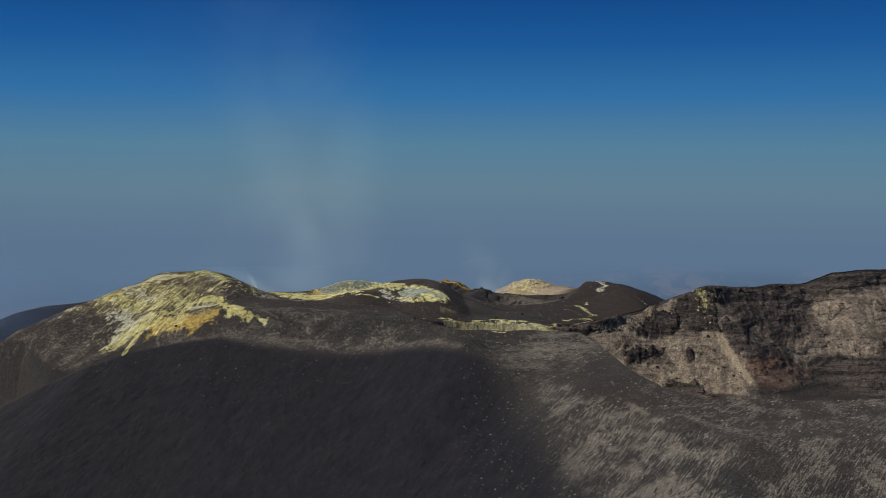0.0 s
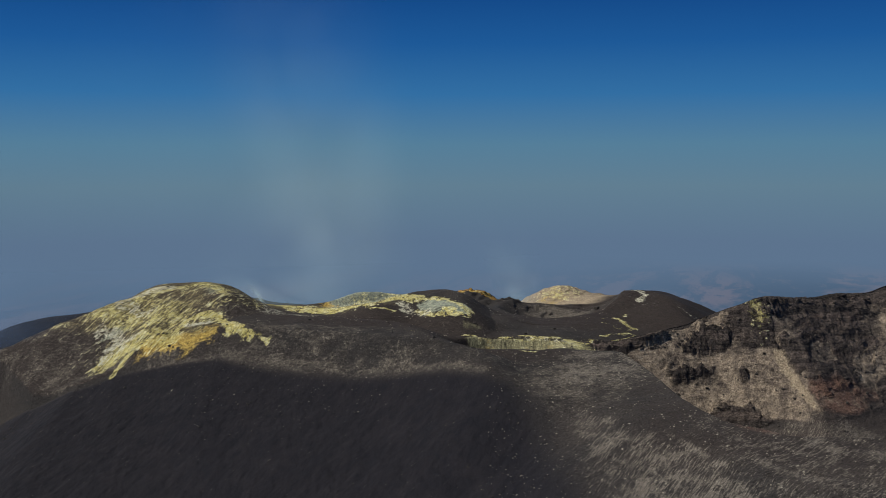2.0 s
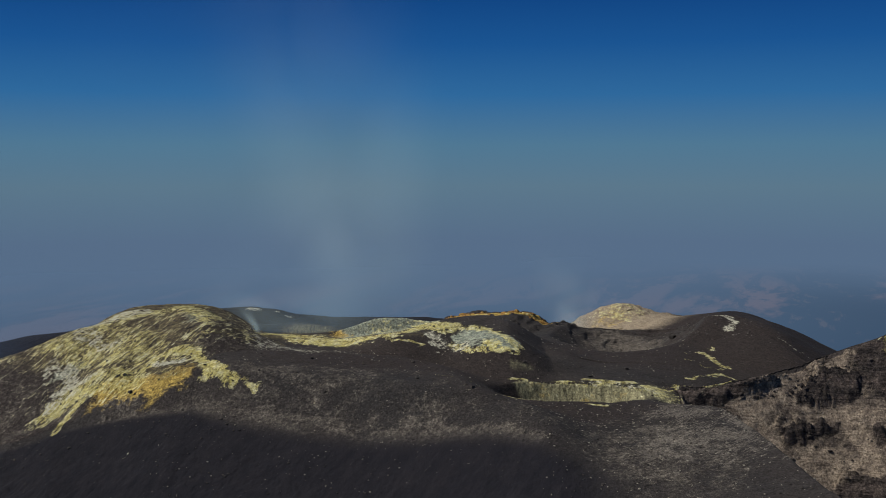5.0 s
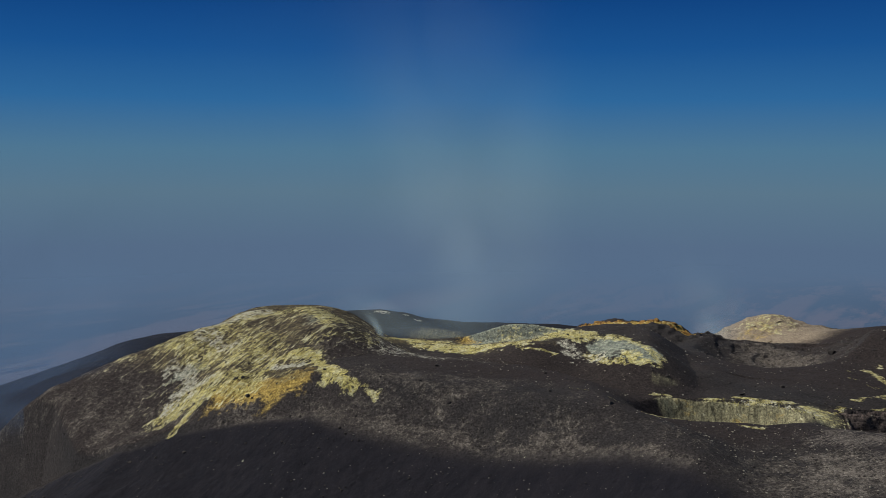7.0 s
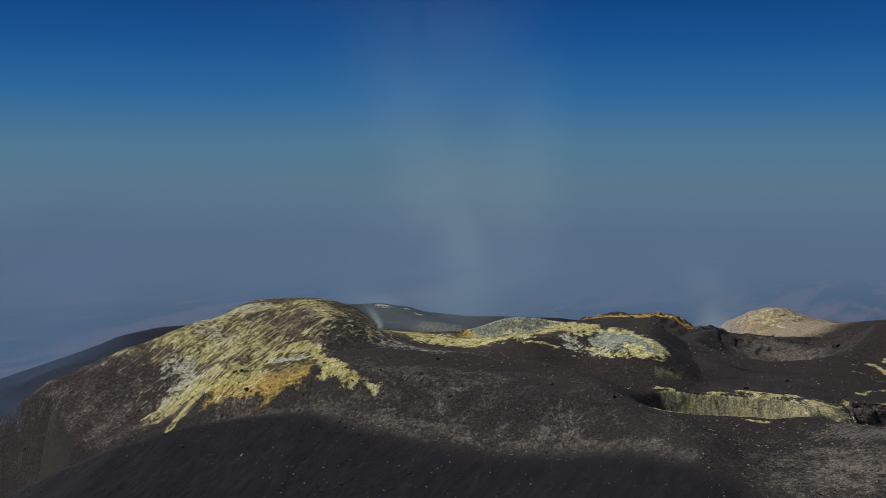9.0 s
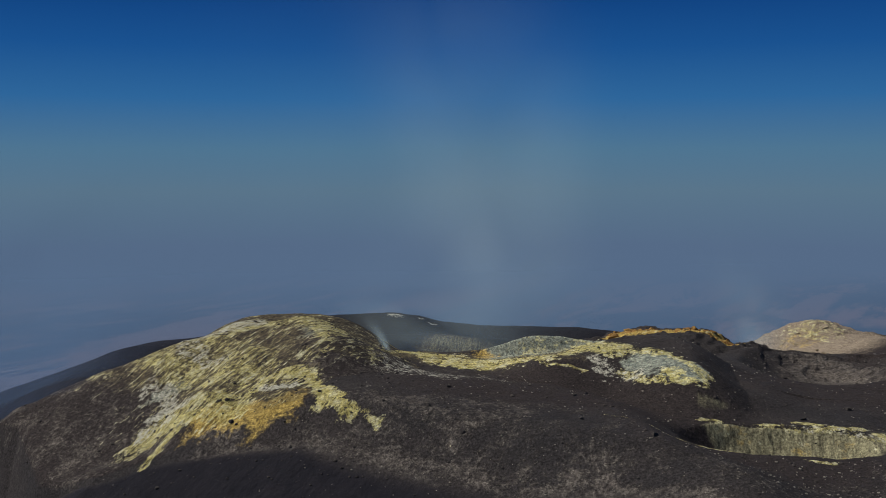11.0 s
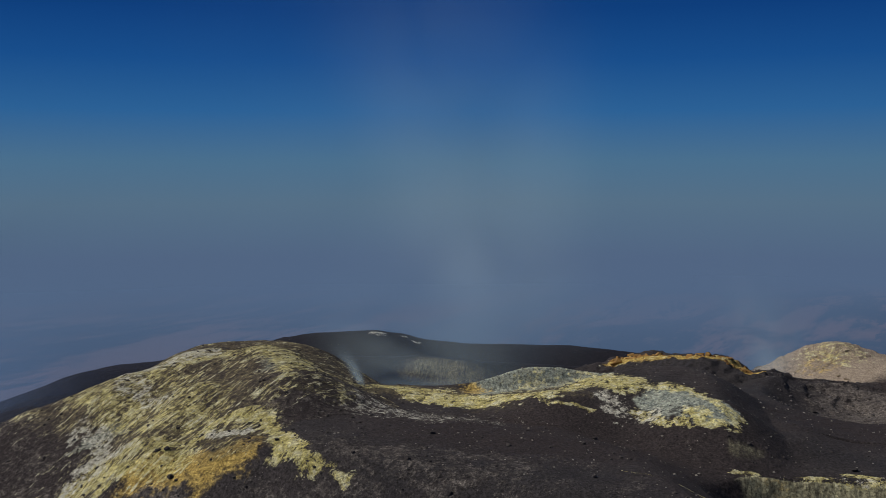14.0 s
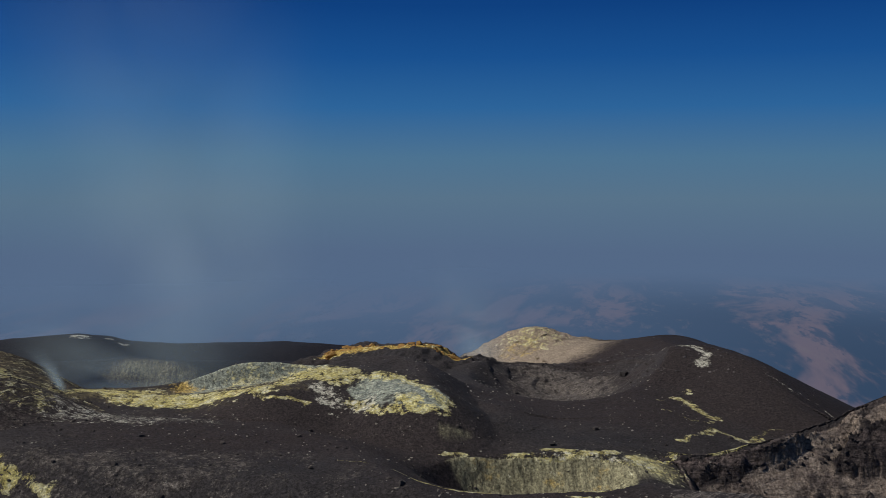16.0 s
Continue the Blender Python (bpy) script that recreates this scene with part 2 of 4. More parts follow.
def plain_material():
    """Lowland fields and woods far below; haze is painted as glow, growing with distance."""
    m = Nodes("hazy_lowland")
    wide = m.mapped((1.0, 4.5, 1.0), (0, 0, -14))
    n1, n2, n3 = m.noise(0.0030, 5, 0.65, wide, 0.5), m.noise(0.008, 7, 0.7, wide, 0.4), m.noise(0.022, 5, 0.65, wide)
    # dark woods and warm fields, a blue haze tint mixed into their colours
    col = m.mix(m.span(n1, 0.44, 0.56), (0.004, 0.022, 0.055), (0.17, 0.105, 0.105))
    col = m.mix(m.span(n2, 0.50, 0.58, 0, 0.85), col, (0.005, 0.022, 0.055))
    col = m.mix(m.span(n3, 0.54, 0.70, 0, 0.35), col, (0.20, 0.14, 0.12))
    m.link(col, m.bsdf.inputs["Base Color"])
    m.bsdf.inputs["Roughness"].default_value = 1.0
    m.bsdf.inputs["Specular IOR Level"].default_value = 0.0
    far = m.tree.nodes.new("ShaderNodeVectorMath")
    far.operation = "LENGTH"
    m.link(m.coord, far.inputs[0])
    haze_glow = m.tree.nodes.new("ShaderNodeEmission")
    haze_glow.inputs["Color"].default_value = (0.098, 0.152, 0.252, 1)
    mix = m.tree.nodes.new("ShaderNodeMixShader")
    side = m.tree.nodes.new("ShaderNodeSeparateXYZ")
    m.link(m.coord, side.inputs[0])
    # the painted haze thins to the east of the plume
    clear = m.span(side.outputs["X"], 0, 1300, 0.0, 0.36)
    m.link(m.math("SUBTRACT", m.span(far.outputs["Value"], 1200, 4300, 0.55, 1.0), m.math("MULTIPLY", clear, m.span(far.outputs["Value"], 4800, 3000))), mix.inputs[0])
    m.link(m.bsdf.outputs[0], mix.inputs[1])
    m.link(haze_glow.outputs[0], mix.inputs[2])
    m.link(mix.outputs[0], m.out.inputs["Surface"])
    return m.mat


def stone_material(name, dark, light):
    m = Nodes(name)
    info = m.tree.nodes.new("ShaderNodeObjectInfo")
    isle = m.tree.nodes.new("ShaderNodeNewGeometry")
    shade = m.math("FRACT", m.math("ADD", info.outputs["Random"], isle.outputs["Random Per Island"]))
    col = m.mix(m.math("ADD", m.math("MULTIPLY", shade, 0.6), m.math("MULTIPLY", m.noise(3.0, 5), 0.4)), dark, light)
    m.link(col, m.bsdf.inputs["Base Color"])
    m.bsdf.inputs["Roughness"].default_value = 0.92
    m.bsdf.inputs["Specular IOR Level"].default_value = 0.25
    m.link(m.bump(m.noise(4.0, 6, 0.7), 0.2, 0.9), m.bsdf.inputs["Normal"])
    return m.mat


def steam_material(name, colour):
    """Droplets lit through and through: they scatter the sun alike on every side."""
    m = Nodes(name)
    wisps = m.span(m.noise(0.05, 4, 0.55, None, 0.6), -0.3, 0.8)
    front, through_it = m.tree.nodes.new("ShaderNodeBsdfDiffuse"), m.tree.nodes.new("ShaderNodeBsdfTranslucent")
    clear, lit, mix = m.tree.nodes.new("ShaderNodeBsdfTransparent"), m.tree.nodes.new("ShaderNodeAddShader"), m.tree.nodes.new("ShaderNodeMixShader")
    for n, way in ((front, 1), (through_it, -1)):
        n.inputs["Color"].default_value = (*colour, 1)
        toward = m.tree.nodes.new("ShaderNodeCombineXYZ")
        for socket, v in zip(toward.inputs, SUN_FROM * way):
            socket.default_value = v
        m.link(toward.outputs[0], n.inputs["Normal"])
    m.link(front.outputs[0], lit.inputs[0])
    m.link(through_it.outputs[0], lit.inputs[1])
    m.link(m.math("MULTIPLY", m.attr("dense"), wisps), mix.inputs[0])
    m.link(clear.outputs[0], mix.inputs[1])
    m.link(lit.outputs[0], mix.inputs[2])
    m.link(mix.outputs[0], m.out.inputs["Surface"])
    return m.mat


GROUND, PLAIN = summit_material(), plain_material()
STONE = stone_material("dark_lava_stone", (0.020, 0.018, 0.018), (0.075, 0.062, 0.055))
PALE_STONE = stone_material("bleached_stone", (0.14, 0.12, 0.10), (0.36, 0.33, 0.27))
GREY_STONE = stone_material("grey_rubble", (0.03, 0.028, 0.028), (0.17, 0.15, 0.14))
WALL_STONE = stone_material("dark_wall_rock", (0.020, 0.017, 0.018), (0.085, 0.068, 0.062))
RUST_STONE = stone_material("orange_oxidised_rock", (0.10, 0.045, 0.018), (0.46, 0.27, 0.08))
TAN_STONE = stone_material("tan_dome_rock", (0.16, 0.12, 0.08), (0.50, 0.42, 0.28))
STEAM, FUME_HAZE = steam_material("drifting_steam", (0.49, 0.62, 0.67)), steam_material("blue_fume", (0.10, 0.17, 0.30))


# ---- the summit's form ----
def along(x, y, pts):
    """Signed distance (left positive) to a crest line, rounded at its bends, and the crest's height near there."""
    best = np.full(x.shape, 1e18)
    side, total, zs, ws = np.ones(x.shape), 0.0, 0.0, 0.0
    for (ax, ay, az), (bx, by, bz) in zip(pts[:-1], pts[1:]):
        ux, uy = bx - ax, by - ay
        ll = ux * ux + uy * uy + 1e-9
        f = np.clip(((x - ax) * ux + (y - ay) * uy) / ll, 0, 1)
        dx, dy = x - ax - f * ux, y - ay - f * uy
        d2 = dx * dx + dy * dy + 0.01
        near = d2 < best
        best = np.where(near, d2, best)
        side = np.where(near, np.where(ux * dy - uy * dx >= 0, 1.0, -1.0), side)
        w = 1 / ((d2 + 4.0) * (d2 + 4.0))
        inv = 1 / (d2 * d2)
        total, zs, ws = total + inv * inv, zs + w * (az + f * (bz - az)), ws + w
    return side / np.sqrt(np.sqrt(np.sqrt(total))), zs / ws


def ridge(x, y, pts, left, right, wide=0.0, soft=4.0):
    """A crest line whose flanks fall at the slopes left and right, flat for wide metres, rounded over soft metres."""
    sd, zc = along(x, y, pts)
    d = np.maximum(np.abs(sd) - wide, 0)
    w = 0.5 + 0.5 * np.tanh(sd / (soft + 1e-6))
    return zc - (left * w + right * (1 - w)) * (np.sqrt(d * d + soft * soft) - soft)


def hill(x, y, cx, cy, top, rx, ry, turn, high):
    """A rounded hill that falls high metres over its radii and goes on at that slope."""
    c, s = math.cos(math.radians(turn)), math.sin(math.radians(turn))
    u, v = ((x - cx) * c + (y - cy) * s) / rx, ((y - cy) * c - (x - cx) * s) / ry
    q = np.sqrt(u * u + v * v + 0.08)
    return top - high * (q - 0.2828)


def smax(a, b, k):
    return 0.5 * (a + b + np.sqrt((a - b) ** 2 + k * k))


def smin(a, b, k):
    return 0.5 * (a + b - np.sqrt((a - b) ** 2 + k * k))


def bowl(x, y, cx, cy, rx, ry, turn, low, deep, power, gentle=0.0):
    """A hollow that rises deep metres to its rim at the radii and steeper past it."""
    c, s = math.cos(math.radians(turn)), math.sin(math.radians(turn))
    u, v = ((x - cx) * c + (y - cy) * s) / rx, ((y - cy) * c - (x - cx) * s) / ry
    # the windward side runs out gently
    return low + deep * ((u * u + v * v) ** (power / 2) + gentle * np.maximum(-u - 0.3, 0))


def ground_parts(x, y):
    """The bare form of the summit, without small relief: its height and which form rules there."""
    h = np.full(x.shape, -200.0)
    who = np.zeros(x.shape, np.int8)

    def rise(top, k, n):
        nonlocal h, who
        who = np.where(top > h, n, who)
        h = smax(h, top, k)

    def sink(low, k, n):
        nonlocal h, who
        who = np.where(low < h, n, who)
        h = smin(h, low, k)

    # outer flank of the volcano
    h = -68.0 - 0.6 * np.maximum(np.hypot(x - 20.1, y - 290.0) - 80.0, 0)
    # the plateau breaks off before the cliff
    brink = 1.3 * np.maximum(x - 33.0, 0) * (1 - smooth(y, 279, 287))
    # plateau front
    rise(-brink + ridge(x, y, [(-39.3, 269.0, -37.0), (-7.7, 259.3, -37.6), (9.7, 268.3, -48.0)], 0.30, 0.42, 11.1, 5.3), 2, 0)
    # plateau back
    rise(-brink + ridge(x, y, [(2.8, 273.7, -42.0), (19.1, 309.1, -41.7), (24.6, 328.9, -40.9)], 0.29, 0.30, 12.0, 6.1), 2, 0)
    # saddle floor
    rise(ridge(x, y, [(-46.8, 286.3, -42.1), (-45.8, 304.5, -38.2)], 0.46, 0.20, 4.7, 3.5) - 0.5 * np.maximum(x - 40.0, 0), 2, 0)
    # sulphur mound
    rise(ridge(x, y, [(-78.1, 310.8, -38.5), (-70.7, 301.2, -31.0), (-60.2, 287.3, -31.3)], 0.73, 0.69, 0.0, 5.7), 2, 1)
    # front shoulder
    rise(ridge(x, y, [(-75.1, 308.7, -32.1), (-58.3, 291.5, -38.9), (-53.9, 276.7, -37.4)], 0.69, 0.93, 8.6, 6.6), 2, 1)
    # spur of the mound
    rise(ridge(x, y, [(-72.8, 285.4, -33.6), (-75.0, 273.0, -38.8), (-80.5, 263.5, -46.3), (-89.4, 262.0, -49.3), (-102.5, 267.0, -55.6), (-116.0, 278.0, -62.8), (-140.0, 290.0, -76.0)], 0.51, 0.48, 0.3, 3.1), 1.5, 1)
    # long shoulder
    rise(ridge(x, y, [(-70.0, 300.5, -31.4), (-80.0, 299.0, -32.6), (-90.0, 295.5, -34.6), (-104.0, 291.0, -39.6), (-118.0, 286.0, -45.6), (-140.0, 280.0, -60.0), (-170.0, 272.0, -78.0)], 0.62, 0.6, 0.0, 5.0), 2, 1)
    # low hills
    rise(ridge(x, y, [(-37.1, 310.6, -38.9), (-22.0, 301.2, -35.3), (-6.9, 307.8, -33.4), (-0.4, 297.5, -34.7), (8.1, 298.1, -39.7)], 0.47, 0.61, 3.2, 2.8), 1.5, 2)
    # blue hill
    rise(hill(x, y, -25.5, 310.0, -33.6, 14.6, 1.3, 1.2, 5.1), 1.5, 2)
    # orange crest
    rise(ridge(x, y, [(-17.9, 374.0, -44.3), (-8.9, 375.1, -42.4), (4.7, 359.1, -39.7), (11.2, 357.7, -42.7)], 0.68, 0.37, 3.2, 1.4), 1, 3)
    # dome
    rise(ridge(x, y, [(15.0, 419.0, -58.0), (21.4, 420.0, -52.6), (24.7, 420.0, -49.0), (31.7, 420.0, -46.0), (37.1, 420.0, -44.7), (40.5, 420.0, -44.5), (44.1, 420.0, -46.6), (51.1, 420.0, -48.4), (59.0, 418.0, -49.2)], 0.75, 0.62, 1.0, 3.5), 2, 4)
    # dome arm
    rise(-brink + ridge(x, y, [(48.2, 409.1, -47.8), (66.9, 395.0, -43.9), (67.5, 371.0, -42.7), (57.3, 344.0, -39.3), (52.5, 336.8, -35.8), (57.5, 327.0, -39.5)], 0.61, 0.39, 2.7, 5.7), 2, 5)
    # cone
    rise(-brink + hill(x, y, 58.1, 329.9, -37.6, 17.3, 17.3, -0.0, 10.3), 2, 5)
    # left ridge
    rise(ridge(x, y, [(-290.0, 440.0, -125.0), (-241.5, 438.5, -84.2), (-166.2, 420.2, -58.1), (-125.0, 436.0, -55.0), (-108.0, 443.0, -57.0), (-96.0, 446.0, -57.5)], 0.43, 0.44, 3.6, 8.1), 3, 6)
    # pale inner wall of the back crater
    rise(ridge(x, y, [(-115.0, 446.0, -58.5), (-88.0, 446.0, -56.6), (-75.0, 446.0, -55.6), (-63.0, 446.0, -56.6), (-48.0, 448.0, -57.4), (-25.0, 446.0, -57.4), (-8.0, 420.0, -53.5), (-2.0, 395.0, -49.0)], 0.4, 1.1, 1.0, 1.2), 1, 6)
    # back ridge
    rise(ridge(x, y, [(-200.0, 586.0, -84.0), (-187.1, 590.0, -79.0), (-172.4, 595.6, -75.0), (-157.4, 600.7, -73.0), (-131.9, 608.1, -72.2), (-121.5, 610.7, -73.9), (-108.5, 613.6, -77.0), (-87.4, 617.5, -79.1), (-42.7, 622.7, -79.4), (-16.6, 623.7, -81.7), (11.4, 623.3, -85.0), (60.0, 600.0, -95.0)], 0.37, 0.32, 3.0, 4.0), 3, 7)
    # cliff
    cy = y - 2.0 * np.exp(-((x - 62.0) / 9.0) ** 2)
    rise(ridge(x, cy, [(23.1, 284.7, -43.0), (36.1, 282.1, -41.9), (55.5, 284.6, -39.0), (75.7, 285.8, -31.7), (86.4, 295.0, -33.0), (109.3, 307.3, -33.6), (119.8, 308.6, -29.9), (170.0, 325.2, -28.6)], 0.95, 1.75 - 0.6 * smooth(x, 74, 84), 0.0, 0.3), 1, 8)
    # talus at its foot
    rise(ridge(x, y, [(66.0, 279.0, -59.0), (84.0, 276.0, -52.5), (95.0, 283.0, -53.0), (110.0, 292.0, -54.0), (150.0, 303.0, -54.0)], 1.0, 0.62, 0.5, 1.5), 1.2, 8)
    # spur
    apron = -38.0 - 0.7 * np.maximum(np.hypot(x - 64.0, y - 214.0) - 62.0, 0)
    rise(np.minimum(apron, ridge(x, y, [(33.0, 264.0, -40.8), (36.0, 258.0, -41.0), (39.5, 243.0, -42.3), (42.0, 224.0, -43.6), (46.0, 207.0, -43.9), (56.0, 199.0, -44.6), (75.0, 192.5, -43.4), (110.0, 193.0, -41.5), (160.0, 180.0, -45.0)], 1.7, 0.08, 0.0, 1.0)), 1, 0)
    # near crater
    sd, zc = along(x, y, [(150.0, 165.0, -45.0), (80.0, 166.0, -46.0), (53.4, 172.0, -45.2), (41.0, 190.0, -46.2), (33.5, 212.0, -43.2), (28.0, 231.0, -41.2), (13.5, 240.4, -37.2), (-1.2, 250.6, -37.4), (-26.6, 254.5, -42.6), (-56.4, 262.5, -42.0), (-80.5, 261.8, -46.8), (-89.4, 260.5, -49.8), (-102.5, 265.5, -56.0), (-116.0, 276.5, -63.2), (-140.0, 288.0, -76.0)])
    sink(np.maximum(zc + np.where(sd > 0, 0.64 * -sd, -(1.2 + 4.0 * smooth(-x, 86, 98)) * sd), -104), 2, 0)
    # yellow crater
    sink(bowl(x, y, 10.8, 272.4, 18.5, 8.8, 10.0, -47.3, 7.6, 3.2, 0.9), 0.8, 0)
    # trench
    sink(bowl(x, y, 38.0, 272.0, 12.0, 9.0, 10.0, -45.5, 4.5, 2.4), 2.5, 0)
    # far hollow
    sink(bowl(x, y, 39.9, 354.5, 20.8, 16.8, 0.7, -45.0, 7.9, 2.2), 3, 0)
    # near hollow
    sink(bowl(x, y, 27.5, 341.0, 17.0, 29.0, -8.0, -47.0, 6.5, 2.3), 0.8, 0)
    return h, who


def hashed(ix, iy, seed):
    h = (ix.astype(np.int64) * 374761393 + iy.astype(np.int64) * 668265263 + seed * 144269504) & 0xFFFFFFFF
    h = ((h ^ (h >> 13)) * 1274126177) & 0xFFFFFFFF
    return ((h ^ (h >> 16)) & 0xFFFF) / 65535.0


def lumps(x, y, seed):
    """Smooth random lumps of unit size, from -1 to 1."""
    ix, iy = np.floor(x), np.floor(y)
    fx, fy = x - ix, y - iy
    sx, sy = fx * fx * fx * (fx * (fx * 6 - 15) + 10), fy * fy * fy * (fy * (fy * 6 - 15) + 10)
    a, b = hashed(ix, iy, seed), hashed(ix + 1, iy, seed)
    c, d = hashed(ix, iy + 1, seed), hashed(ix + 1, iy + 1, seed)
    return 2 * ((a + (b - a) * sx) * (1 - sy) + (c + (d - c) * sx) * sy) - 1


def fbm(x, y, size, seed, octaves=4, gain=0.5, ridged=False):
    total, amp, norm = 0, 1.0, 0.0
    for o in range(octaves):
        c, s = math.cos(o * 1.1 + seed), math.sin(o * 1.1 + seed)
        n = lumps((x * c - y * s) / size + 17.3 * o, (x * s + y * c) / size - 9.1 * o, seed * 31 + o)
        total = total + amp * ((1 - 2 * np.abs(n)) if ridged else n)
        norm += amp
        amp, size = amp * gain, size * 0.47
    return total / norm


def stroke(x, y, pts, radius):
    """1 on a line, falling to 0 at twice the radius."""
    px, py = zip(*pts)
    reach = 2 * radius
    close = (x > min(px) - reach) & (x < max(px) + reach) & (y > min(py) - reach) & (y < max(py) + reach)
    cx, cy = x[close], y[close]
    best = np.full(cx.shape, 1e18)
    for (ax, ay), (bx, by) in zip(pts[:-1], pts[1:]):
        ux, uy = bx - ax, by - ay
        f = np.clip(((cx - ax) * ux + (cy - ay) * uy) / (ux * ux + uy * uy), 0, 1)
        dx, dy = cx - ax - f * ux, cy - ay - f * uy
        best = np.minimum(best, dx * dx + dy * dy)
    laid = np.zeros(x.shape)
    laid[close] = np.clip(1.5 - np.sqrt(best) / radius * 0.75, 0, 1)
    return laid


def spot(x, y, cx, cy, rx, ry, turn=0.0):
    c, s = math.cos(math.radians(turn)), math.sin(math.radians(turn))
    u, v = ((x - cx) * c + (y - cy) * s) / rx, ((y - cy) * c - (x - cx) * s) / ry
    return np.clip(1.5 - np.sqrt(u * u + v * v), 0, 1)


def smooth(v, lo, hi):
    t = np.clip((v - lo) / (hi - lo), 0, 1)
    return t * t * (3 - 2 * t)


CREST_X = [23, 36, 55.5, 75.7, 86.4, 109.3, 119.8, 170]
CREST_Y = [284.7, 282.1, 284.6, 285.8, 295, 307.3, 308.6, 325.2]
CREST_Z = [-43.0, -41.9, -39.0, -31.7, -33.0, -33.6, -29.9, -28.6]


def surface(x, y):
    """Height with relief, the ruling form, and the masks of the crusts at each place."""
    h, who = ground_parts(x, y)
    e = 1.0
    # slopes matter round the walls only
    gx, gy, steeps = np.zeros(x.shape), np.zeros(x.shape), (x > -10) & (y < 345)
    sx, sy, sh = x[steeps], y[steeps], h[steeps]
    gx[steeps], gy[steeps] = (ground_parts(sx + e, sy)[0] - sh) / e, (ground_parts(sx, sy + e)[0] - sh) / e
    steep = np.hypot(gx, gy)
    near = np.hypot(x, y - 300) < 400
    face = smooth(steep, 0.62, 1.0) * np.where(near, 1, 0)
    wall = face * smooth(y, 240, 262) * smooth(x, 26, 33) * (1 - smooth(y, 304, 314) * (1 - smooth(x, 80, 100)))
    wall = wall * smooth(y - 0.2 * x, 244, 252)
    oval = np.hypot((x - 10.8) / 18.5, (y - 272.4 - 0.1 * (x - 10.8)) / 8.8)
    lip = smooth(oval, 0.86, 0.93) * (1 - smooth(oval, 1.02, 1.10)) * smooth(y, 276, 279) * smooth(x, -4, 2)
    yellow_wall = smooth(steep, 0.4, 0.8) * smooth(x + 0.8 * (y - 278), -3, 5) * (1 - smooth(x, 27, 31)) * smooth(y, 272, 275) * (1 - smooth(y, 284, 287))
    big, mid, small = fbm(x, y, 16, 3), fbm(x, y, 4.5, 5), fbm(x, y, 1.4, 7, 3)
    crag = fbm(x + 2 * mid, y + 2 * mid, 8, 9, 5, 0.5, True)
    far = smooth(np.hypot(x, y - 300), 260, 700)
    # cliff: bare outcrops stand proud of smooth dust fans; its marks lie on the face, by width and height
    top = np.interp(x, CREST_X, CREST_Z)
    drop = top - h
    fx, fz = x + 1.3 * mid + 0.5 * small, h + 1.1 * fbm(x, 2 * h, 4.5, 21) + 0.4 * small
    fans = np.maximum.reduce([stroke(fx, fz, [(44, -46), (48, -44.5), (53, -42), (58, -40.3), (64, -38.3)], 1.5), stroke(fx, fz, [(45, -46), (47.5, -51), (52, -57)], 1.7), 0.9 * spot(fx, fz, 58, -56, 7, 4),
        stroke(fx, fz, [(65, -50), (66.5, -54), (67, -56)], 1.6), 0.8 * spot(fx, fz, 73, -53.5, 4, 3), 0.9 * spot(fx, fz, 74, -45, 2.6, 2), 0.75 * stroke(fx, fz, [(57, -48), (64, -47.5), (70, -46.5)], 1.0),
        0.85 * spot(fx, fz, 122, -42, 10, 6), 0.8 * stroke(fx, fz, [(112, -40), (126, -37), (142, -36)], 1.4), 0.7 * stroke(fx, fz, [(100, -50), (112, -49), (125, -50)], 2.2)])
    scar = stroke(fx, fz, [(77.5, -44.5), (79.5, -49.5), (84, -59)], 0.8)
    redden = np.maximum(spot(fx, fz, 90, -57, 8, 4.5), 0.7 * stroke(fx, fz, [(84, -52), (92, -53), (100, -56)], 2.0))
    dark = np.maximum.reduce([1 - smooth(drop, 3.2 + mid, 5.0 + mid), spot(fx, fz, 61, -42.5, 5, 3), spot(fx, fz, 66, -60, 5, 2.5), 0.8 * stroke(fx, fz, [(85, -49), (98, -50), (110, -47)], 1.3), spot(fx, fz, 72, -39, 4, 4)])
    bare = fbm(x + mid, 1.6 * h, 9, 33, 4, 0.55) + np.where(x < 78, 0.0, 0.22) - 0.9 * fans - 0.6 * scar - 0.5 * redden + 0.75 * dark
    outcrop = wall * smooth(bare, -0.06, 0.16)
    fold = fbm(x + 2 * mid, 0.35 * h, 9, 15, 3, 0.5, True)
    knobs = fbm(x + small, 1.25 * h, 3.2, 17, 4, 0.6, True)
    beds = fbm(0.16 * x, h + 0.05 * x, 1.7, 19, 3, 0.6)
    joints = fbm(1.6 * x, 0.7 * h, 2.2, 23, 4, 0.65)
    out = wall * smooth(drop, 0.0, 2.0) * (1 - 0.55 * smooth(x, 77, 83)) * (0.45 * fold + 0.12 * small + outcrop * (0.6 + 0.95 * knobs + 0.75 * beds + 0.45 * joints))
    out = out + yellow_wall * (0.3 * fbm(x, 0.5 * h, 3.5, 27, 3, 0.5, True) + 0.15 * fbm(2 * x, 0.8 * h, 1.6, 29, 3) + 0.2 * knobs)
    moved = out != 0
    h = h.copy()
    h[moved] = ground_parts(x[moved], y[moved] + out[moved])[0]
    z = h + (0.35 * big + 0.14 * mid + 0.05 * small) * (1 - 0.5 * far) + far * 5 * fbm(x, y, 60, 11)
    z = z + wall * outcrop * smooth(drop, -0.3, 0.8) * (0.35 * knobs + 0.25 * small) + np.where(who == 8, 0.35, 0) * (1 - wall) * smooth(-drop, -1.5, -0.2) * crag
    z = z + spot(x, y, 34, 348, 14, 14) * (0.9 * crag + 0.3 * mid)
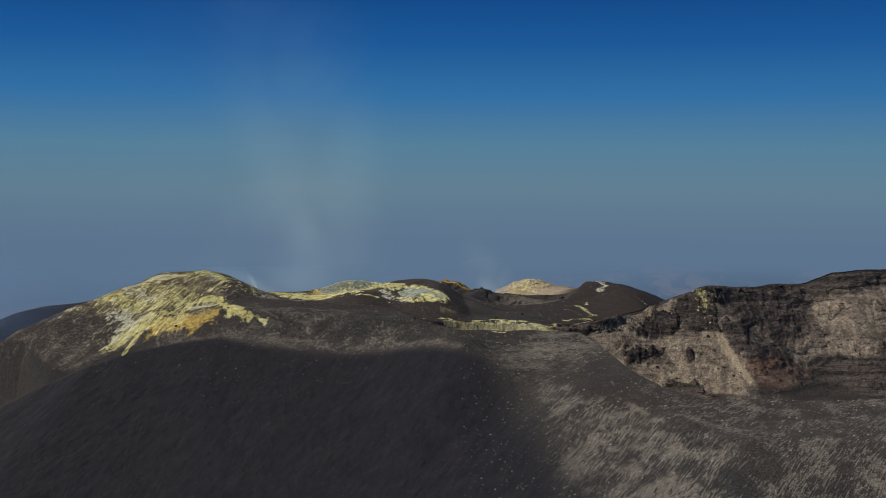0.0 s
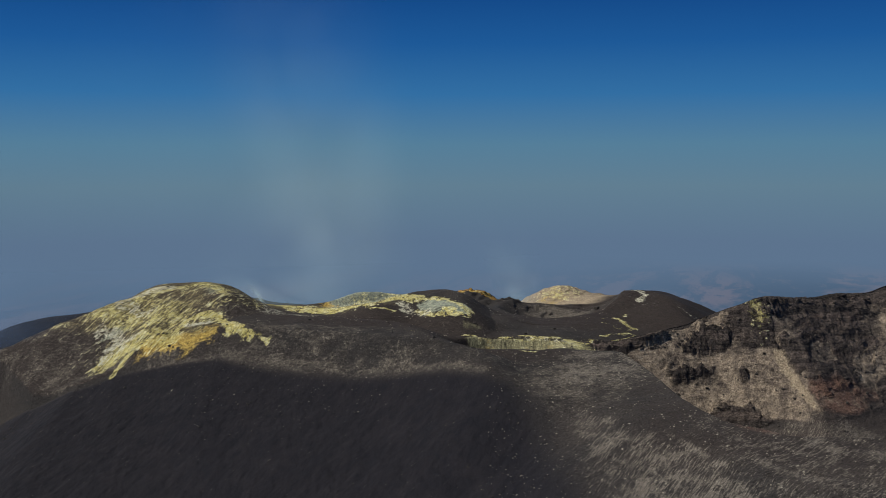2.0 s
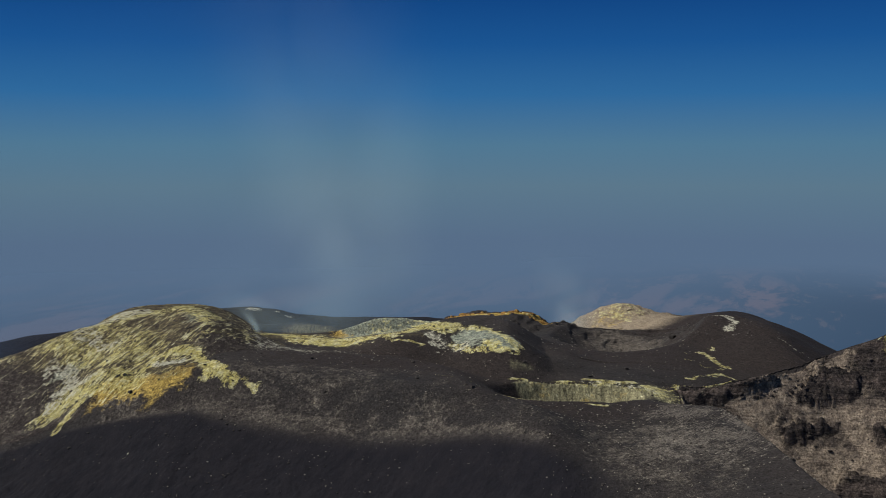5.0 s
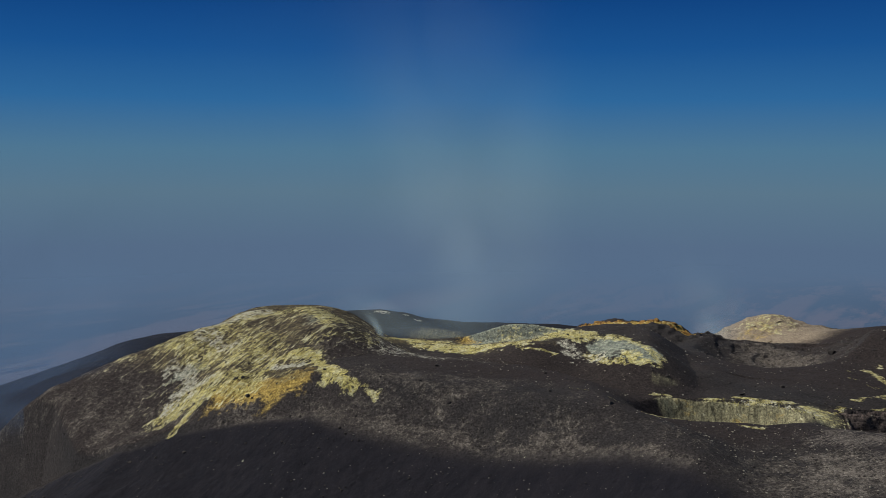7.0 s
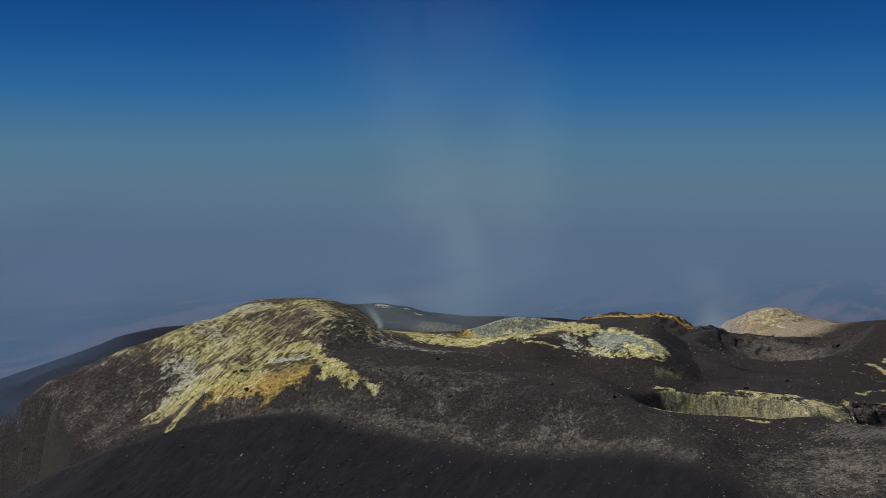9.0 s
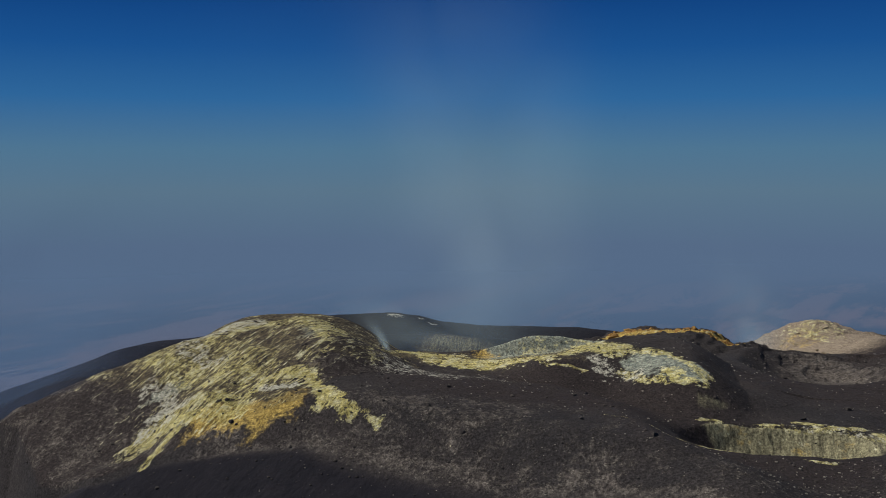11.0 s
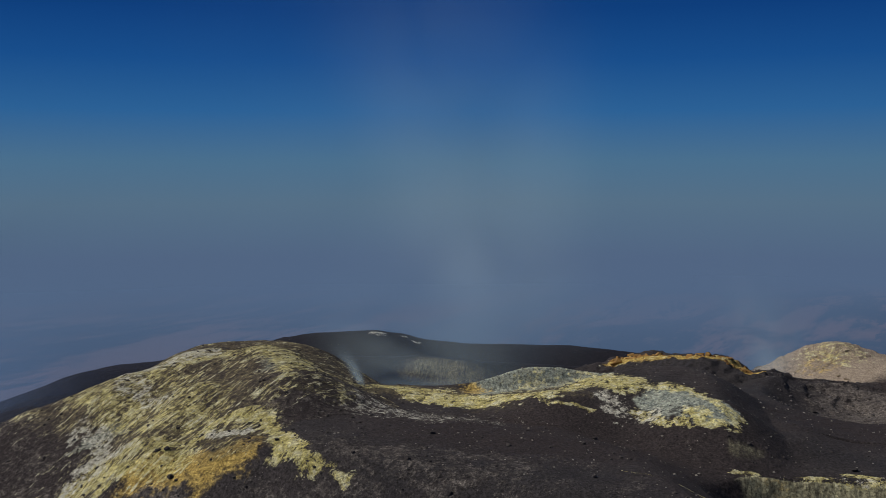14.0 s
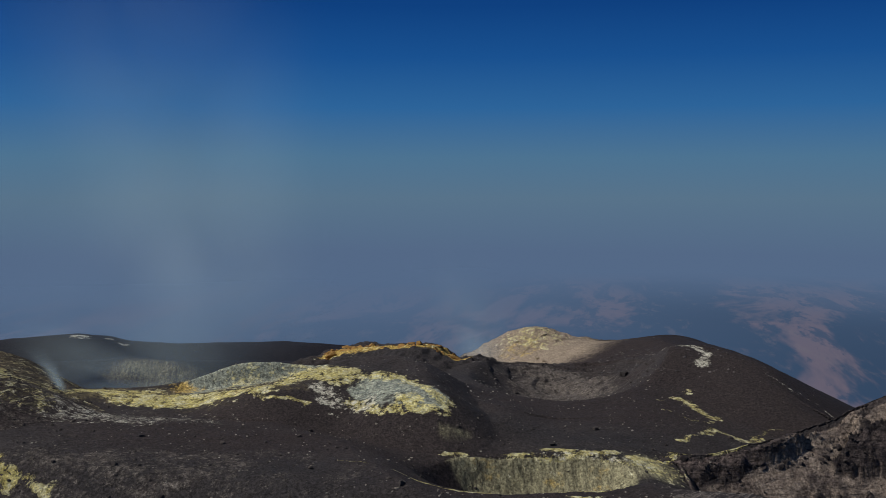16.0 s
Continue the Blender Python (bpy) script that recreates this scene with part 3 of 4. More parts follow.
    # low ledges round the floor of the hollow
    ring = np.hypot((x - 34) / 1.25, y - 349) + 1.6 * mid
    z = z + 0.55 * (smooth(ring, 7.2, 7.7) + smooth(ring, 11.0, 11.5) + smooth(ring, 14.2, 14.6)) * (1 - smooth(ring, 14.6, 24)) * smooth(y, 340, 350)
    # rills down the inside of the near crater
    inner, _ = along(x, y, [(60, 185, 0), (34, 206, 0), (26, 230, 0), (10, 238, 0), (-4, 245, 0), (-28, 252, 0), (-56, 261.5, 0), (-80, 262, 0), (-89.4, 260.5, 0), (-102.5, 265.5, 0), (-116, 276.5, 0), (-140, 288, 0)])
    pit = smooth(inner, 1, 9)
    u, v = 0.62 * x - 0.78 * y, 0.78 * x + 0.62 * y
    z = z + pit * (0.22 * fbm(u * 0.3, v, 5.0, 35, 4, 0.55) + 0.2 * mid + 0.12 * small)
    mound = np.where(who == 1, 1.0, 0.0)
    z = z + mound * (0.12 * crag + 0.06 * small) + np.where(who == 3, 0.9, 0) * (crag + 0.5 * small) + np.where(who == 2, 0.2, 0) * crag
    z = z + np.where(who == 4, 1.0, 0) * (0.6 * crag + 0.5 * mid + 0.2 * small)
    k = {}
    jx, jy = x + 1.6 * mid + 0.6 * small, y + 2.2 * fbm(x, y, 4.5, 21) + 0.6 * small
    add = lambda *masks: np.clip(np.maximum.reduce(masks), 0, 1.4)
    k["rock"] = np.clip(outcrop * 1.2 + 0.35 * wall + np.where((who == 8) & (steep > 0.35), 0.3, 0), 0, 1)
    # mound
    arch = stroke(jx, jy, [(-50, 264), (-54, 267), (-57, 271), (-59, 275), (-63, 277), (-67, 276), (-68, 273)], 1.3)
    k["sulphur"] = add(arch, 0.50 * mound * smooth(z, -45, -40) * smooth(y + 0.3 * (x + 70), 262, 270) * (1 - spot(x, y, -52, 280, 8, 9)), 0.86 * stroke(jx, jy, [(-86, 269), (-83, 273), (-77, 271), (-70, 270)], 3.6),
        0.74 * stroke(jx, jy, [(-96, 293), (-83, 283), (-73, 278)], 3.6), 0.66 * spot(jx, jy, -62, 272, 8, 5),
        0.86 * stroke(jx, jy, [(-90, 269), (-87, 272)], 0.9), 0.9 * stroke(jx, jy, [(-82, 262), (-80, 267)], 0.9), 0.85 * stroke(jx, jy, [(-85, 264), (-83, 268)], 0.6),
        0.66 * stroke(jx, jy, [(-104, 302), (-93, 295), (-86, 290), (-76, 287)], 4.5),
        0.80 * stroke(jx, jy, [(-93, 296), (-87, 298), (-80, 303), (-72, 299)], 3.2),
        0.64 * stroke(jx, jy, [(-61, 282), (-57, 284), (-53, 286)], 3.0), 0.56 * spot(jx, jy, -70, 293, 15, 13), 0.74 * stroke(jx, jy, [(-100, 300), (-88, 292), (-78, 284), (-72, 280)], 6.0), 0.78 * stroke(jx, jy, [(-84, 296), (-76, 303), (-68, 300), (-60, 290)], 4.0),
        0.78 * stroke(jx, jy, [(-58, 292), (-55, 299), (-52, 306)], 1.6), 0.85 * stroke(jx, jy, [(-52, 306), (-47, 307), (-42, 306)], 1.8),
        0.85 * stroke(jx, jy, [(-48, 263), (-45, 262)], 0.7), 0.60 * spot(jx, jy, -78, 277, 17, 12),
        # low hills and their yellow skirt
        0.86 * stroke(jx, jy, [(-42, 303), (-37, 303), (-31, 301), (-25, 298), (-22, 302), (-18, 307), (-13, 302)], 2.4),
        0.85 * stroke(jx, jy, [(-29, 298), (-24, 294), (-18, 294)], 0.6), 0.9 * stroke(jx, jy, [(-48, 304), (-42, 302), (-35, 300), (-28, 298)], 1.5), 0.60 * spot(jx, jy, -27, 308, 9, 6),
        0.86 * stroke(jx, jy, [(-12, 302), (-7, 300), (-2, 295), (2, 289)], 1.2), 0.86 * stroke(jx, jy, [(-12, 295), (-7, 290.5), (-1, 288), (2, 288)], 1.1),
        # crater wall, its lip and the zigzag above it
        (0.66 + 0.35 * lumps(x / 2.5, y / 2.5, 8)) * lip, 0.34 * yellow_wall,
        0.85 * stroke(x + 0.3 * mid, y + 0.3 * mid, [(-6.5, 262.6), (-2.5, 264.2), (4.3, 263.8), (12, 264.2), (17, 265), (21, 266)], 0.32), 0.85 * spot(jx, jy, 15.5, 262, 2.0, 0.7),
        0.9 * stroke(jx, jy, [(26, 281), (33, 283), (38, 282.5), (44, 284)], 0.9), 0.70 * spot(x, y, 29, 279, 5, 4),
        0.66 * spot(jx, jy, 45.6, 317, 1.4, 1.0), 0.78 * stroke(x + 0.5 * mid, y + 0.8 * mid, [(42.9, 314.3), (44.2, 312.5), (44.8, 310), (45.8, 306.1), (47.4, 306)], 0.85), 0.74 * stroke(jx, jy, [(41, 302.8), (45, 304)], 0.7), 0.66 * spot(jx, jy, 39.5, 311.8, 0.8, 0.8), 0.66 * spot(jx, jy, 38.8, 304.5, 0.9, 0.8),
        0.80 * stroke(jx, jy, [(36, 291), (42, 296.6), (44, 299.5), (47.7, 297.7), (51, 299)], 0.75), 0.85 * stroke(x + 0.4 * mid, y + 0.4 * mid, [(14.5, 282.6), (17, 282), (20, 281), (23.8, 281.6)], 0.75), 0.7 * stroke(jx, jy, [(52, 300), (56.5, 303)], 0.3),
        0.72 * stroke(jx, jy, [(-12, 265), (-9, 264)], 0.4), 0.70 * wall * spot(fx, fz, 73.5, -37, 3, 6),
        # dome
        0.66 * spot(x, y, 36, 414, 13, 9) * smooth(z, -53, -46.5), 0.58 * stroke(jx, jy, [(-17, 373), (-4, 366), (7, 359)], 1.6))
    k["ochre"] = add(0.74 * stroke(jx, jy, [(-75, 267.5), (-69, 266.5), (-60, 267)], 2.0), 0.86 * stroke(jx, jy, [(-71, 268.5), (-65, 267.3), (-60, 267)], 1.5), 0.5 * stroke(jx, jy, [(-76, 267), (-66, 266)], 1.8),
        0.95 * stroke(jx, jy, [(-16, 373), (-12, 372), (-4, 366), (3, 360), (8, 359), (11, 356)], 1.8),
        0.75 * spot(jx, jy, -37, 308, 3, 2), 0.5 * spot(jx, jy, -28, 300, 5, 2), 0.45 * spot(x, y, 33, 410, 8, 7), 0.36 * yellow_wall * smooth(lumps(x / 3, y / 3, 5), -0.2, 0.6))
    body = mound * smooth(z + 0.10 * (x + 75) , -47, -41) * smooth(y + 0.3 * (x + 70), 262, 270)
    k["stain"] = add(0.52 * body * (1 - 0.8 * spot(x, y, -52, 282, 9, 9)), 0.62 * stroke(jx, jy, [(-58, 292), (-54, 300), (-48, 306), (-38, 304)], 3), 0.45 * spot(x, y, -26, 303, 14, 8))
    k["blue"] = add(0.9 * stroke(jx, jy, [(-34, 309), (-30, 310), (-26, 310), (-20, 309)], 2.8), 0.92 * stroke(jx, jy, [(-9, 297), (-5, 294.5), (-1, 291)], 2.4),
        0.75 * spot(jx, jy, -86, 281, 4, 2.5), 0.66 * spot(jx, jy, -64, 291, 3, 6), 0.8 * spot(jx, jy, -63, 272.5, 3, 1.3), 0.62 * spot(jx, jy, -89, 297, 6, 4),
        0 * x)
    k["clay"] = add(1.1 * yellow_wall * smooth(x - 0.9 * (-41.0 - z) + mid, -2, 1), 0.85 * spot(x, y, 28, 278.5, 3.5, 3.5), 0.52 * spot(x, y, -68, 441, 15, 5))
    k["bleach"] = add(1.0 * spot(x, y, 36, 412, 20, 18) * smooth(z, -58, -52), 0.8 * wall * scar)
    k["pale"] = add(0.62 * stroke(jx, jy, [(-99, 299), (-90, 297), (-84, 298), (-79, 302)], 2.6), 0.60 * stroke(jx, jy, [(-91, 283), (-87, 281), (-82, 273)], 1.7), 0.6 * stroke(jx, jy, [(-90, 293), (-84, 289), (-79, 285)], 1.6), 0.62 * stroke(jx, jy, [(-16, 298), (-14, 295), (-9, 293)], 2.0), 0.8 * stroke(jx, jy, [(-66, 273), (-61, 272)], 0.9),
        0.66 * stroke(jx, jy, [(-87, 271), (-85, 277), (-80, 274)], 1.4), 0.66 * stroke(jx, jy, [(-90, 297), (-81, 303)], 2.4),
        0.55 * lip * smooth(x, 9, 13), 0.75 * stroke(jx, jy, [(49, 338), (53, 335), (55, 331), (52, 326)], 1.0),
        0.56 * spot(jx, jy, -42, 287, 16, 9), 0.72 * spot(jx, jy, -130, 604, 5, 4), 0.66 * spot(jx, jy, -118, 607, 3, 3), 0.62 * spot(jx, jy, -112, 606, 3, 3), 0.5 * stroke(jx, jy, [(62, 322), (72, 312)], 0.5))
    k["tan"] = add(wall * np.clip(1.05 * fans, 0, 1), (wall - outcrop) * np.where(x < 82, 0.54, 0.45) * (1 - 0.8 * dark), 0.75 * wall * spot(fx, fz, 122, -42, 16, 7))
    k["red"] = add(0.95 * wall * redden, 0.45 * spot(jx, jy, 52, 206, 5, 7), 0.28 * wall * smooth(x, 78, 84) * (1 - dark))
    rim = stroke(x, y, [(-60, 264), (-30, 259), (-10, 251), (10, 246), (24, 240)], 8)
    k["scree"] = add(0.74 * stroke(jx, jy, [(-72, 264), (-48, 258), (-31, 254), (-10, 246), (4, 240)], 2.2), 0.48 * rim, 0.55 * spot(x, y, -34, 264, 22, 10),
        0.62 * mound, 0.52 * (1 - smooth(inner, -3, 0.5)) * smooth(-x, 80, 92) * smooth(z, -80, -60) * (1 - smooth(y, 300, 330)), 0.58 * np.where(who == 4, 1.0, 0), 0.72 * spot(x, y, 24, 240, 16, 18), 0.85 * spot(jx, jy, 30, 346, 13, 18), 0.6 * spot(x, y, -44, 262, 22, 10), 0.26 + 0 * x)
    west = smooth(gx, 0.15, 0.5)
    k["streak"] = add(west * smooth(x, 6, 30) * (1 - smooth(y, 246, 266)) * 0.95, 0.8 * smooth(x, 30, 45) * (1 - smooth(y, 205, 225)), 0.9 * smooth(x, 10, 28) * smooth(y, 225, 240) * (1 - smooth(y, 262, 272)))
    k["rust"] = add(np.where(who == 5, 0.9, 0), 0.8 * spot(x, y, 30, 310, 26, 18), spot(x, y, -20, 282, 30, 16), 0.8 * spot(x, y, 10, 262, 22, 12), 0.9 * mound, 0.6 * stroke(x, y, [(40, 206), (60, 192)], 10))
    # black ash ridges; painted shade inside the near crater and on the cone's east
    k["dark_ash_shade"] = add(smooth(inner, -1.0 - 2 * smooth(x, -70, -40), 2.0 + 4 * smooth(x, -70, -40)) * (1 - smooth(x + 0.25 * (y - 240), -2, 24)), np.where((who == 6) | (who == 7) | (y > 470), 1.4, 0) * (1 - spot(x, y, -68, 441, 15, 5)), 0.5 * smooth(x, 58, 66) * smooth(y, 300, 310), np.where((x < -110) & (y > 330), 1.0, 0))
    return z, who, k


# A fan of quads, fine where the flight passes near, wide over the lowland.
CENTRE = (0.0, 40.0)
FINE = np.linspace(radians(-34), radians(34), 1010)
RADII = np.concatenate([np.linspace(120, 206, 150, endpoint=False), np.linspace(206, 300, 500, endpoint=False), np.linspace(300, 445, 210, endpoint=False), 445 * (760 / 445) ** np.linspace(0, 1, 80)])


def mesh_from(name, co, quads, material, normals=None, masks=None):
    used, back = np.unique(quads, return_inverse=True)
    me = bpy.data.meshes.new(name)
    me.vertices.add(len(used))
    me.vertices.foreach_set("co", co[used].ravel().astype(np.float32))
    me.loops.add(quads.size)
    me.loops.foreach_set("vertex_index", back.ravel().astype(np.int32))
    me.polygons.add(len(quads))
    me.polygons.foreach_set("loop_start", np.arange(0, quads.size, 4, dtype=np.int32))
    me.update(calc_edges=True)
    me.polygons.foreach_set("use_smooth", np.ones(len(quads), bool))
    for key, values in (masks or {}).items():
        me.attributes.new(key, "FLOAT", "POINT").data.foreach_set("value", values[used].astype(np.float32))
    if normals is not None:
        me.normals_split_custom_set_from_vertices(normals[used])
    me.materials.append(material)
    return me


def fan(angles, radii):
    a, r = np.meshgrid(angles, radii, indexing="ij")
    x, y = CENTRE[0] + r * np.sin(a), CENTRE[1] + r * np.cos(a)
    i = np.arange(a.size).reshape(a.shape)
    quads = np.stack([i[:-1, :-1], i[1:, :-1], i[1:, 1:], i[:-1, 1:]], -1).reshape(-1, 4)
    return x, y, quads


def grid_normals(x, y, z):
    p = np.stack([x, y, z], -1)
    n = np.cross(np.gradient(p, axis=0), np.gradient(p, axis=1))
    n /= np.linalg.norm(n, axis=-1, keepdims=True) + 1e-12
    return np.where(n[..., 2:] < 0, -n, n).reshape(-1, 3)


gx_, gy_, fan_quads = fan(FINE, RADII)
gz_, form, crusts = surface(gx_, gy_)
fan_co = np.stack([gx_, gy_, gz_], -1).reshape(-1, 3)
fan_normals = grid_normals(gx_, gy_, gz_)
crusts = {key: v.ravel() for key, v in crusts.items()}
ruler = form.ravel()[fan_quads].max(1)
FORMS = {
    0: ("ground", "dark brown volcanic ash ground with pale scree and wind streaks", "ground", "structure"),
    1: ("sulphur_mound", "rounded ash mound crusted with yellow sulphur and ochre patches", "mound", ""),
    2: ("sulphur_hill", "low ash hill with grey-blue clay and yellow sulphur skirt", "hill", ""),
    3: ("orange_crest", "ragged crest of orange oxidised rock above dark ash", "rock crest", ""),
    4: ("fuming_dome", "pale tan and yellow fuming dome behind the ash hollow", "dome", ""),
    5: ("ash_cone", "smooth dark ash cone with a bleached stripe", "cone", ""),
    6: ("distant_ridge", "dark shoulder of the crater rim sinking into haze", "ridge", ""),
    7: ("back_ridge", "long dark ridge behind the steaming crater", "ridge", ""),
    8: ("crater_cliff", "layered lava cliff with tan dust fans and a red base", "cliff", ""),
}
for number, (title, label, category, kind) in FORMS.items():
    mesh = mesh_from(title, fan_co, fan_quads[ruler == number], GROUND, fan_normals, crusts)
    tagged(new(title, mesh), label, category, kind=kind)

# ground under and behind the flight
rx_, ry_, ring_quads = fan(np.concatenate([np.linspace(radians(34), radians(326), 120)]), np.concatenate([np.linspace(2, 120, 25), np.linspace(125, 760, 90)]))
rz_, _, ring_crusts = surface(rx_, ry_)
ring = mesh_from("outer_flank", np.stack([rx_, ry_, rz_ - 0.02], -1).reshape(-1, 3), ring_quads, GROUND, None, {key: v.ravel() for key, v in ring_crusts.items()})
tagged(new("ground_flank", ring), "dark ash flank of the volcano", "ground", kind="structure")
px_, py_, pit_quads = fan(np.linspace(radians(-34), radians(34), 60), np.linspace(2, 120, 25))
pz_, _, pit_crusts = surface(px_, py_)
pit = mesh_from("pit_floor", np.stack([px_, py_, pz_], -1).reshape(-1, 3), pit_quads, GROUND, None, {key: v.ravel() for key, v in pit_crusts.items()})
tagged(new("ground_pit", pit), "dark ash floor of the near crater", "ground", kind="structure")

# lowland to the horizon
lx_, ly_, low_quads = fan(np.linspace(0, 2 * math.pi, 361), 756 * (4900 / 756) ** np.linspace(0, 1, 70))
lr_ = np.hypot(lx_ - CENTRE[0], ly_ - CENTRE[1])
flank = ground_parts(lx_, ly_)[0]
lz_ = smax(flank, -380 + 14 * fbm(lx_, ly_, 500, 13) - 0.004 * lr_, 30)
lz_ = np.where(lr_ < 757, np.minimum(lz_, flank - 1), lz_)
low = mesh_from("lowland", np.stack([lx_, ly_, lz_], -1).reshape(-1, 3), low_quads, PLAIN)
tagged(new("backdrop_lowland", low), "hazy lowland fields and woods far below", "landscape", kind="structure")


# ---- stones and boulders ----
def place(x, y):
    x, y = np.atleast_1d(np.asarray(x, float)), np.atleast_1d(np.asarray(y, float))
    return surface(x, y)[0]


def rock_shape(seed, size, flat, rounds):
    """An angular block: a ball of facets pushed in and out."""
    rng = random.Random(seed)
    bm = bmesh.new()
    if rounds == 0:  # a broken block: the hull of a few corners
        for n in range(13):
            p = Vector((rng.gauss(0, 1), rng.gauss(0, 1), rng.gauss(0, 1))).normalized()
            top = max(abs(p.x), abs(p.y), abs(p.z))
            bm.verts.new(p * (0.55 / top + 0.45 * rng.uniform(0.7, 1.1)))
        hull = bmesh.ops.convex_hull(bm, input=bm.verts)
        bmesh.ops.delete(bm, geom=[v for v in hull["geom_interior"] if isinstance(v, bmesh.types.BMVert)], context="VERTS")
        for v in bm.verts:
            v.co = Vector((v.co.x * size, v.co.y * size, v.co.z * size * flat))
        return bm
    bmesh.ops.create_icosphere(bm, subdivisions=rounds, radius=1.0)
    cuts = [(Vector((rng.gauss(0, 1), rng.gauss(0, 1), rng.gauss(0, 1))).normalized(), rng.uniform(0.55, 0.9)) for _ in range(9)]
    for v in bm.verts:
        for n, d in cuts:
            over = v.co.dot(n) - d
            if over > 0:
                v.co -= n * over * 0.92
        v.co *= 1 + rng.uniform(-0.06, 0.06)
        v.co = Vector((v.co.x * size * rng.uniform(0.97, 1.03), v.co.y * size, v.co.z * size * flat))
    return bm


def scatter(name, count, material, sizes, where, label, seed):
    """Loose stones lying about, joined into one sheet of stuff."""
    rng = np.random.default_rng(seed)
    shapes = []
    for n in range(6):
        bm = rock_shape(seed * 10 + n, 1.0, 0.65, 1)
        bm.verts.ensure_lookup_table()
        shapes.append((np.array([v.co[:] for v in bm.verts]), np.array([[v.index for v in f.verts] for f in bm.faces])))
        bm.free()
    x, y = where(rng, count)
    z = place(x, y)
    size = sizes[0] * (sizes[1] / sizes[0]) ** (rng.random(len(x)) ** 2.2)
    verts, faces, at = [], [], 0
    for i in range(len(x)):
        co, tri = shapes[i % 6]
        a = rng.random() * 6.28
        turn = np.array([[math.cos(a), -math.sin(a), 0], [math.sin(a), math.cos(a), 0], [0, 0, 1]])
        verts.append(co @ turn.T * size[i] + (x[i], y[i], z[i] + 0.15 * size[i]))
        faces.append(tri + at)
        at += len(co)
    me = bpy.data.meshes.new(name)
    me.from_pydata(np.concatenate(verts).tolist(), [], np.concatenate(faces).tolist())
    me.materials.append(material)
    return tagged(new(name, me), label, "stones", kind="stuff")


def over_plateau(rng, n):
    return rng.uniform(-60, 45, n), rng.uniform(238, 330, n)


def over_spur(rng, n):
    return rng.uniform(5, 100, n), rng.uniform(170, 262, n)


def over_mound(rng, n):
    return rng.uniform(-125, -45, n), rng.uniform(255, 312, n)


def over_hollow(rng, n):
    return rng.uniform(12, 58, n), rng.uniform(322, 388, n)


def under_cliff(rng, n):
    return rng.uniform(40, 125, n), rng.uniform(255, 300, n)


scatter("plateau_stones", 1800, STONE, (0.07, 0.30), over_plateau, "loose dark lava stones on the ash plateau", 1)
scatter("spur_stones", 2200, STONE, (0.08, 0.32), over_spur, "loose dark lava stones on the streaked slope", 2)
scatter("mound_stones", 1500, STONE, (0.08, 0.36), over_mound, "dark stones scattered over the sulphur mound", 3)
scatter("hollow_stones", 600, STONE, (0.10, 0.42), over_hollow, "dark rubble in the ash hollow", 4)
scatter("cliff_rubble", 500, STONE, (0.15, 0.6), under_cliff, "dark rubble along the lava cliff", 5)
scatter("hollow_rubble", 1300, GREY_STONE, (0.08, 0.4), over_hollow, "grey rubble over the floor of the hollow", 8)
scatter("pale_chips", 1300, PALE_STONE, (0.07, 0.24), over_plateau, "pale stone chips on the ash", 6)
scatter("slope_chips", 2400, PALE_STONE, (0.07, 0.24), over_spur, "pale stone chips on the streaked slope", 7)

BOULDERS = [(16, 284.5, 0.75), (24, 292.5, 0.8), (-37, 274, 0.6), (-17, 286, 0.55), (-18, 275, 0.5), (-16, 261, 0.5), (-38, 264, 0.6), (-32, 259, 0.6), (-6, 255, 0.8), (-7.5, 257, 0.45), (35, 326, 0.9), (-27, 272, 0.5), (41, 340, 1.5), (28, 352, 1.0), (20, 341, 1.1), (-56, 269, 0.5), (-72, 271, 0.6), (-69, 266, 0.7), (-63, 283, 0.5), (3, 285.5, 0.5)]
for n, (bx, by, size) in enumerate(BOULDERS):
    size *= 0.65
    bm = rock_shape(100 + n, size, 0.75, 0)
    me = bpy.data.meshes.new("boulder")
    bm.to_mesh(me)
    bm.free()
    me.materials.append(STONE)
    boulder = new("boulder", me)
    boulder.location = (bx, by, float(place(bx, by)[0]) + 0.25 * size)
    boulder.rotation_euler = (0, 0, n * 1.7)
    tagged(boulder, "large dark angular lava boulder on the ash" if size > 0.45 else "small dark lava boulder on brown ash", "boulder", "boulders on the ash plateau")


# ---- rock blocks of the walls ----
def block_meshes(name, material, seed, count=12):
    meshes = []
    for n in range(count):
        bm = rock_shape(seed + n, 1.0, 1.0, 0)
        me = bpy.data.meshes.new(name)
        bm.to_mesh(me)
        bm.free()
        me.materials.append(material)
        meshes.append(me)
    return meshes


def blocks(name, host, material, x, y, sizes, stretch, seed, sink=0.15):
    """Angular blocks set into a wall or crest, each a part of it."""
    rng = random.Random(seed)
    meshes = block_meshes(name, material, seed)
    z = place(x, y)
    for bx, by, bz in zip(x, y, z):
        size = sizes[0] * (sizes[1] / sizes[0]) ** (rng.random() ** 1.8)
        ob = new(name, rng.choice(meshes))
        ob.parent = host
        ob.location = (bx, by, bz - sink * size)
        ob.rotation_euler = (rng.uniform(-0.4, 0.4), rng.uniform(-0.35, 0.35), rng.uniform(-0.6, 0.6))
        ob.scale = (size * stretch[0] * rng.uniform(0.7, 1.3), size * stretch[1], size * stretch[2] * rng.uniform(0.7, 1.2))


def on_cliff(rng, n, x0, x1, d0, d1):
    x = rng.uniform(x0, x1, n)
    return x, np.interp(x, CREST_X, CREST_Y) - rng.uniform(d0, d1, n)


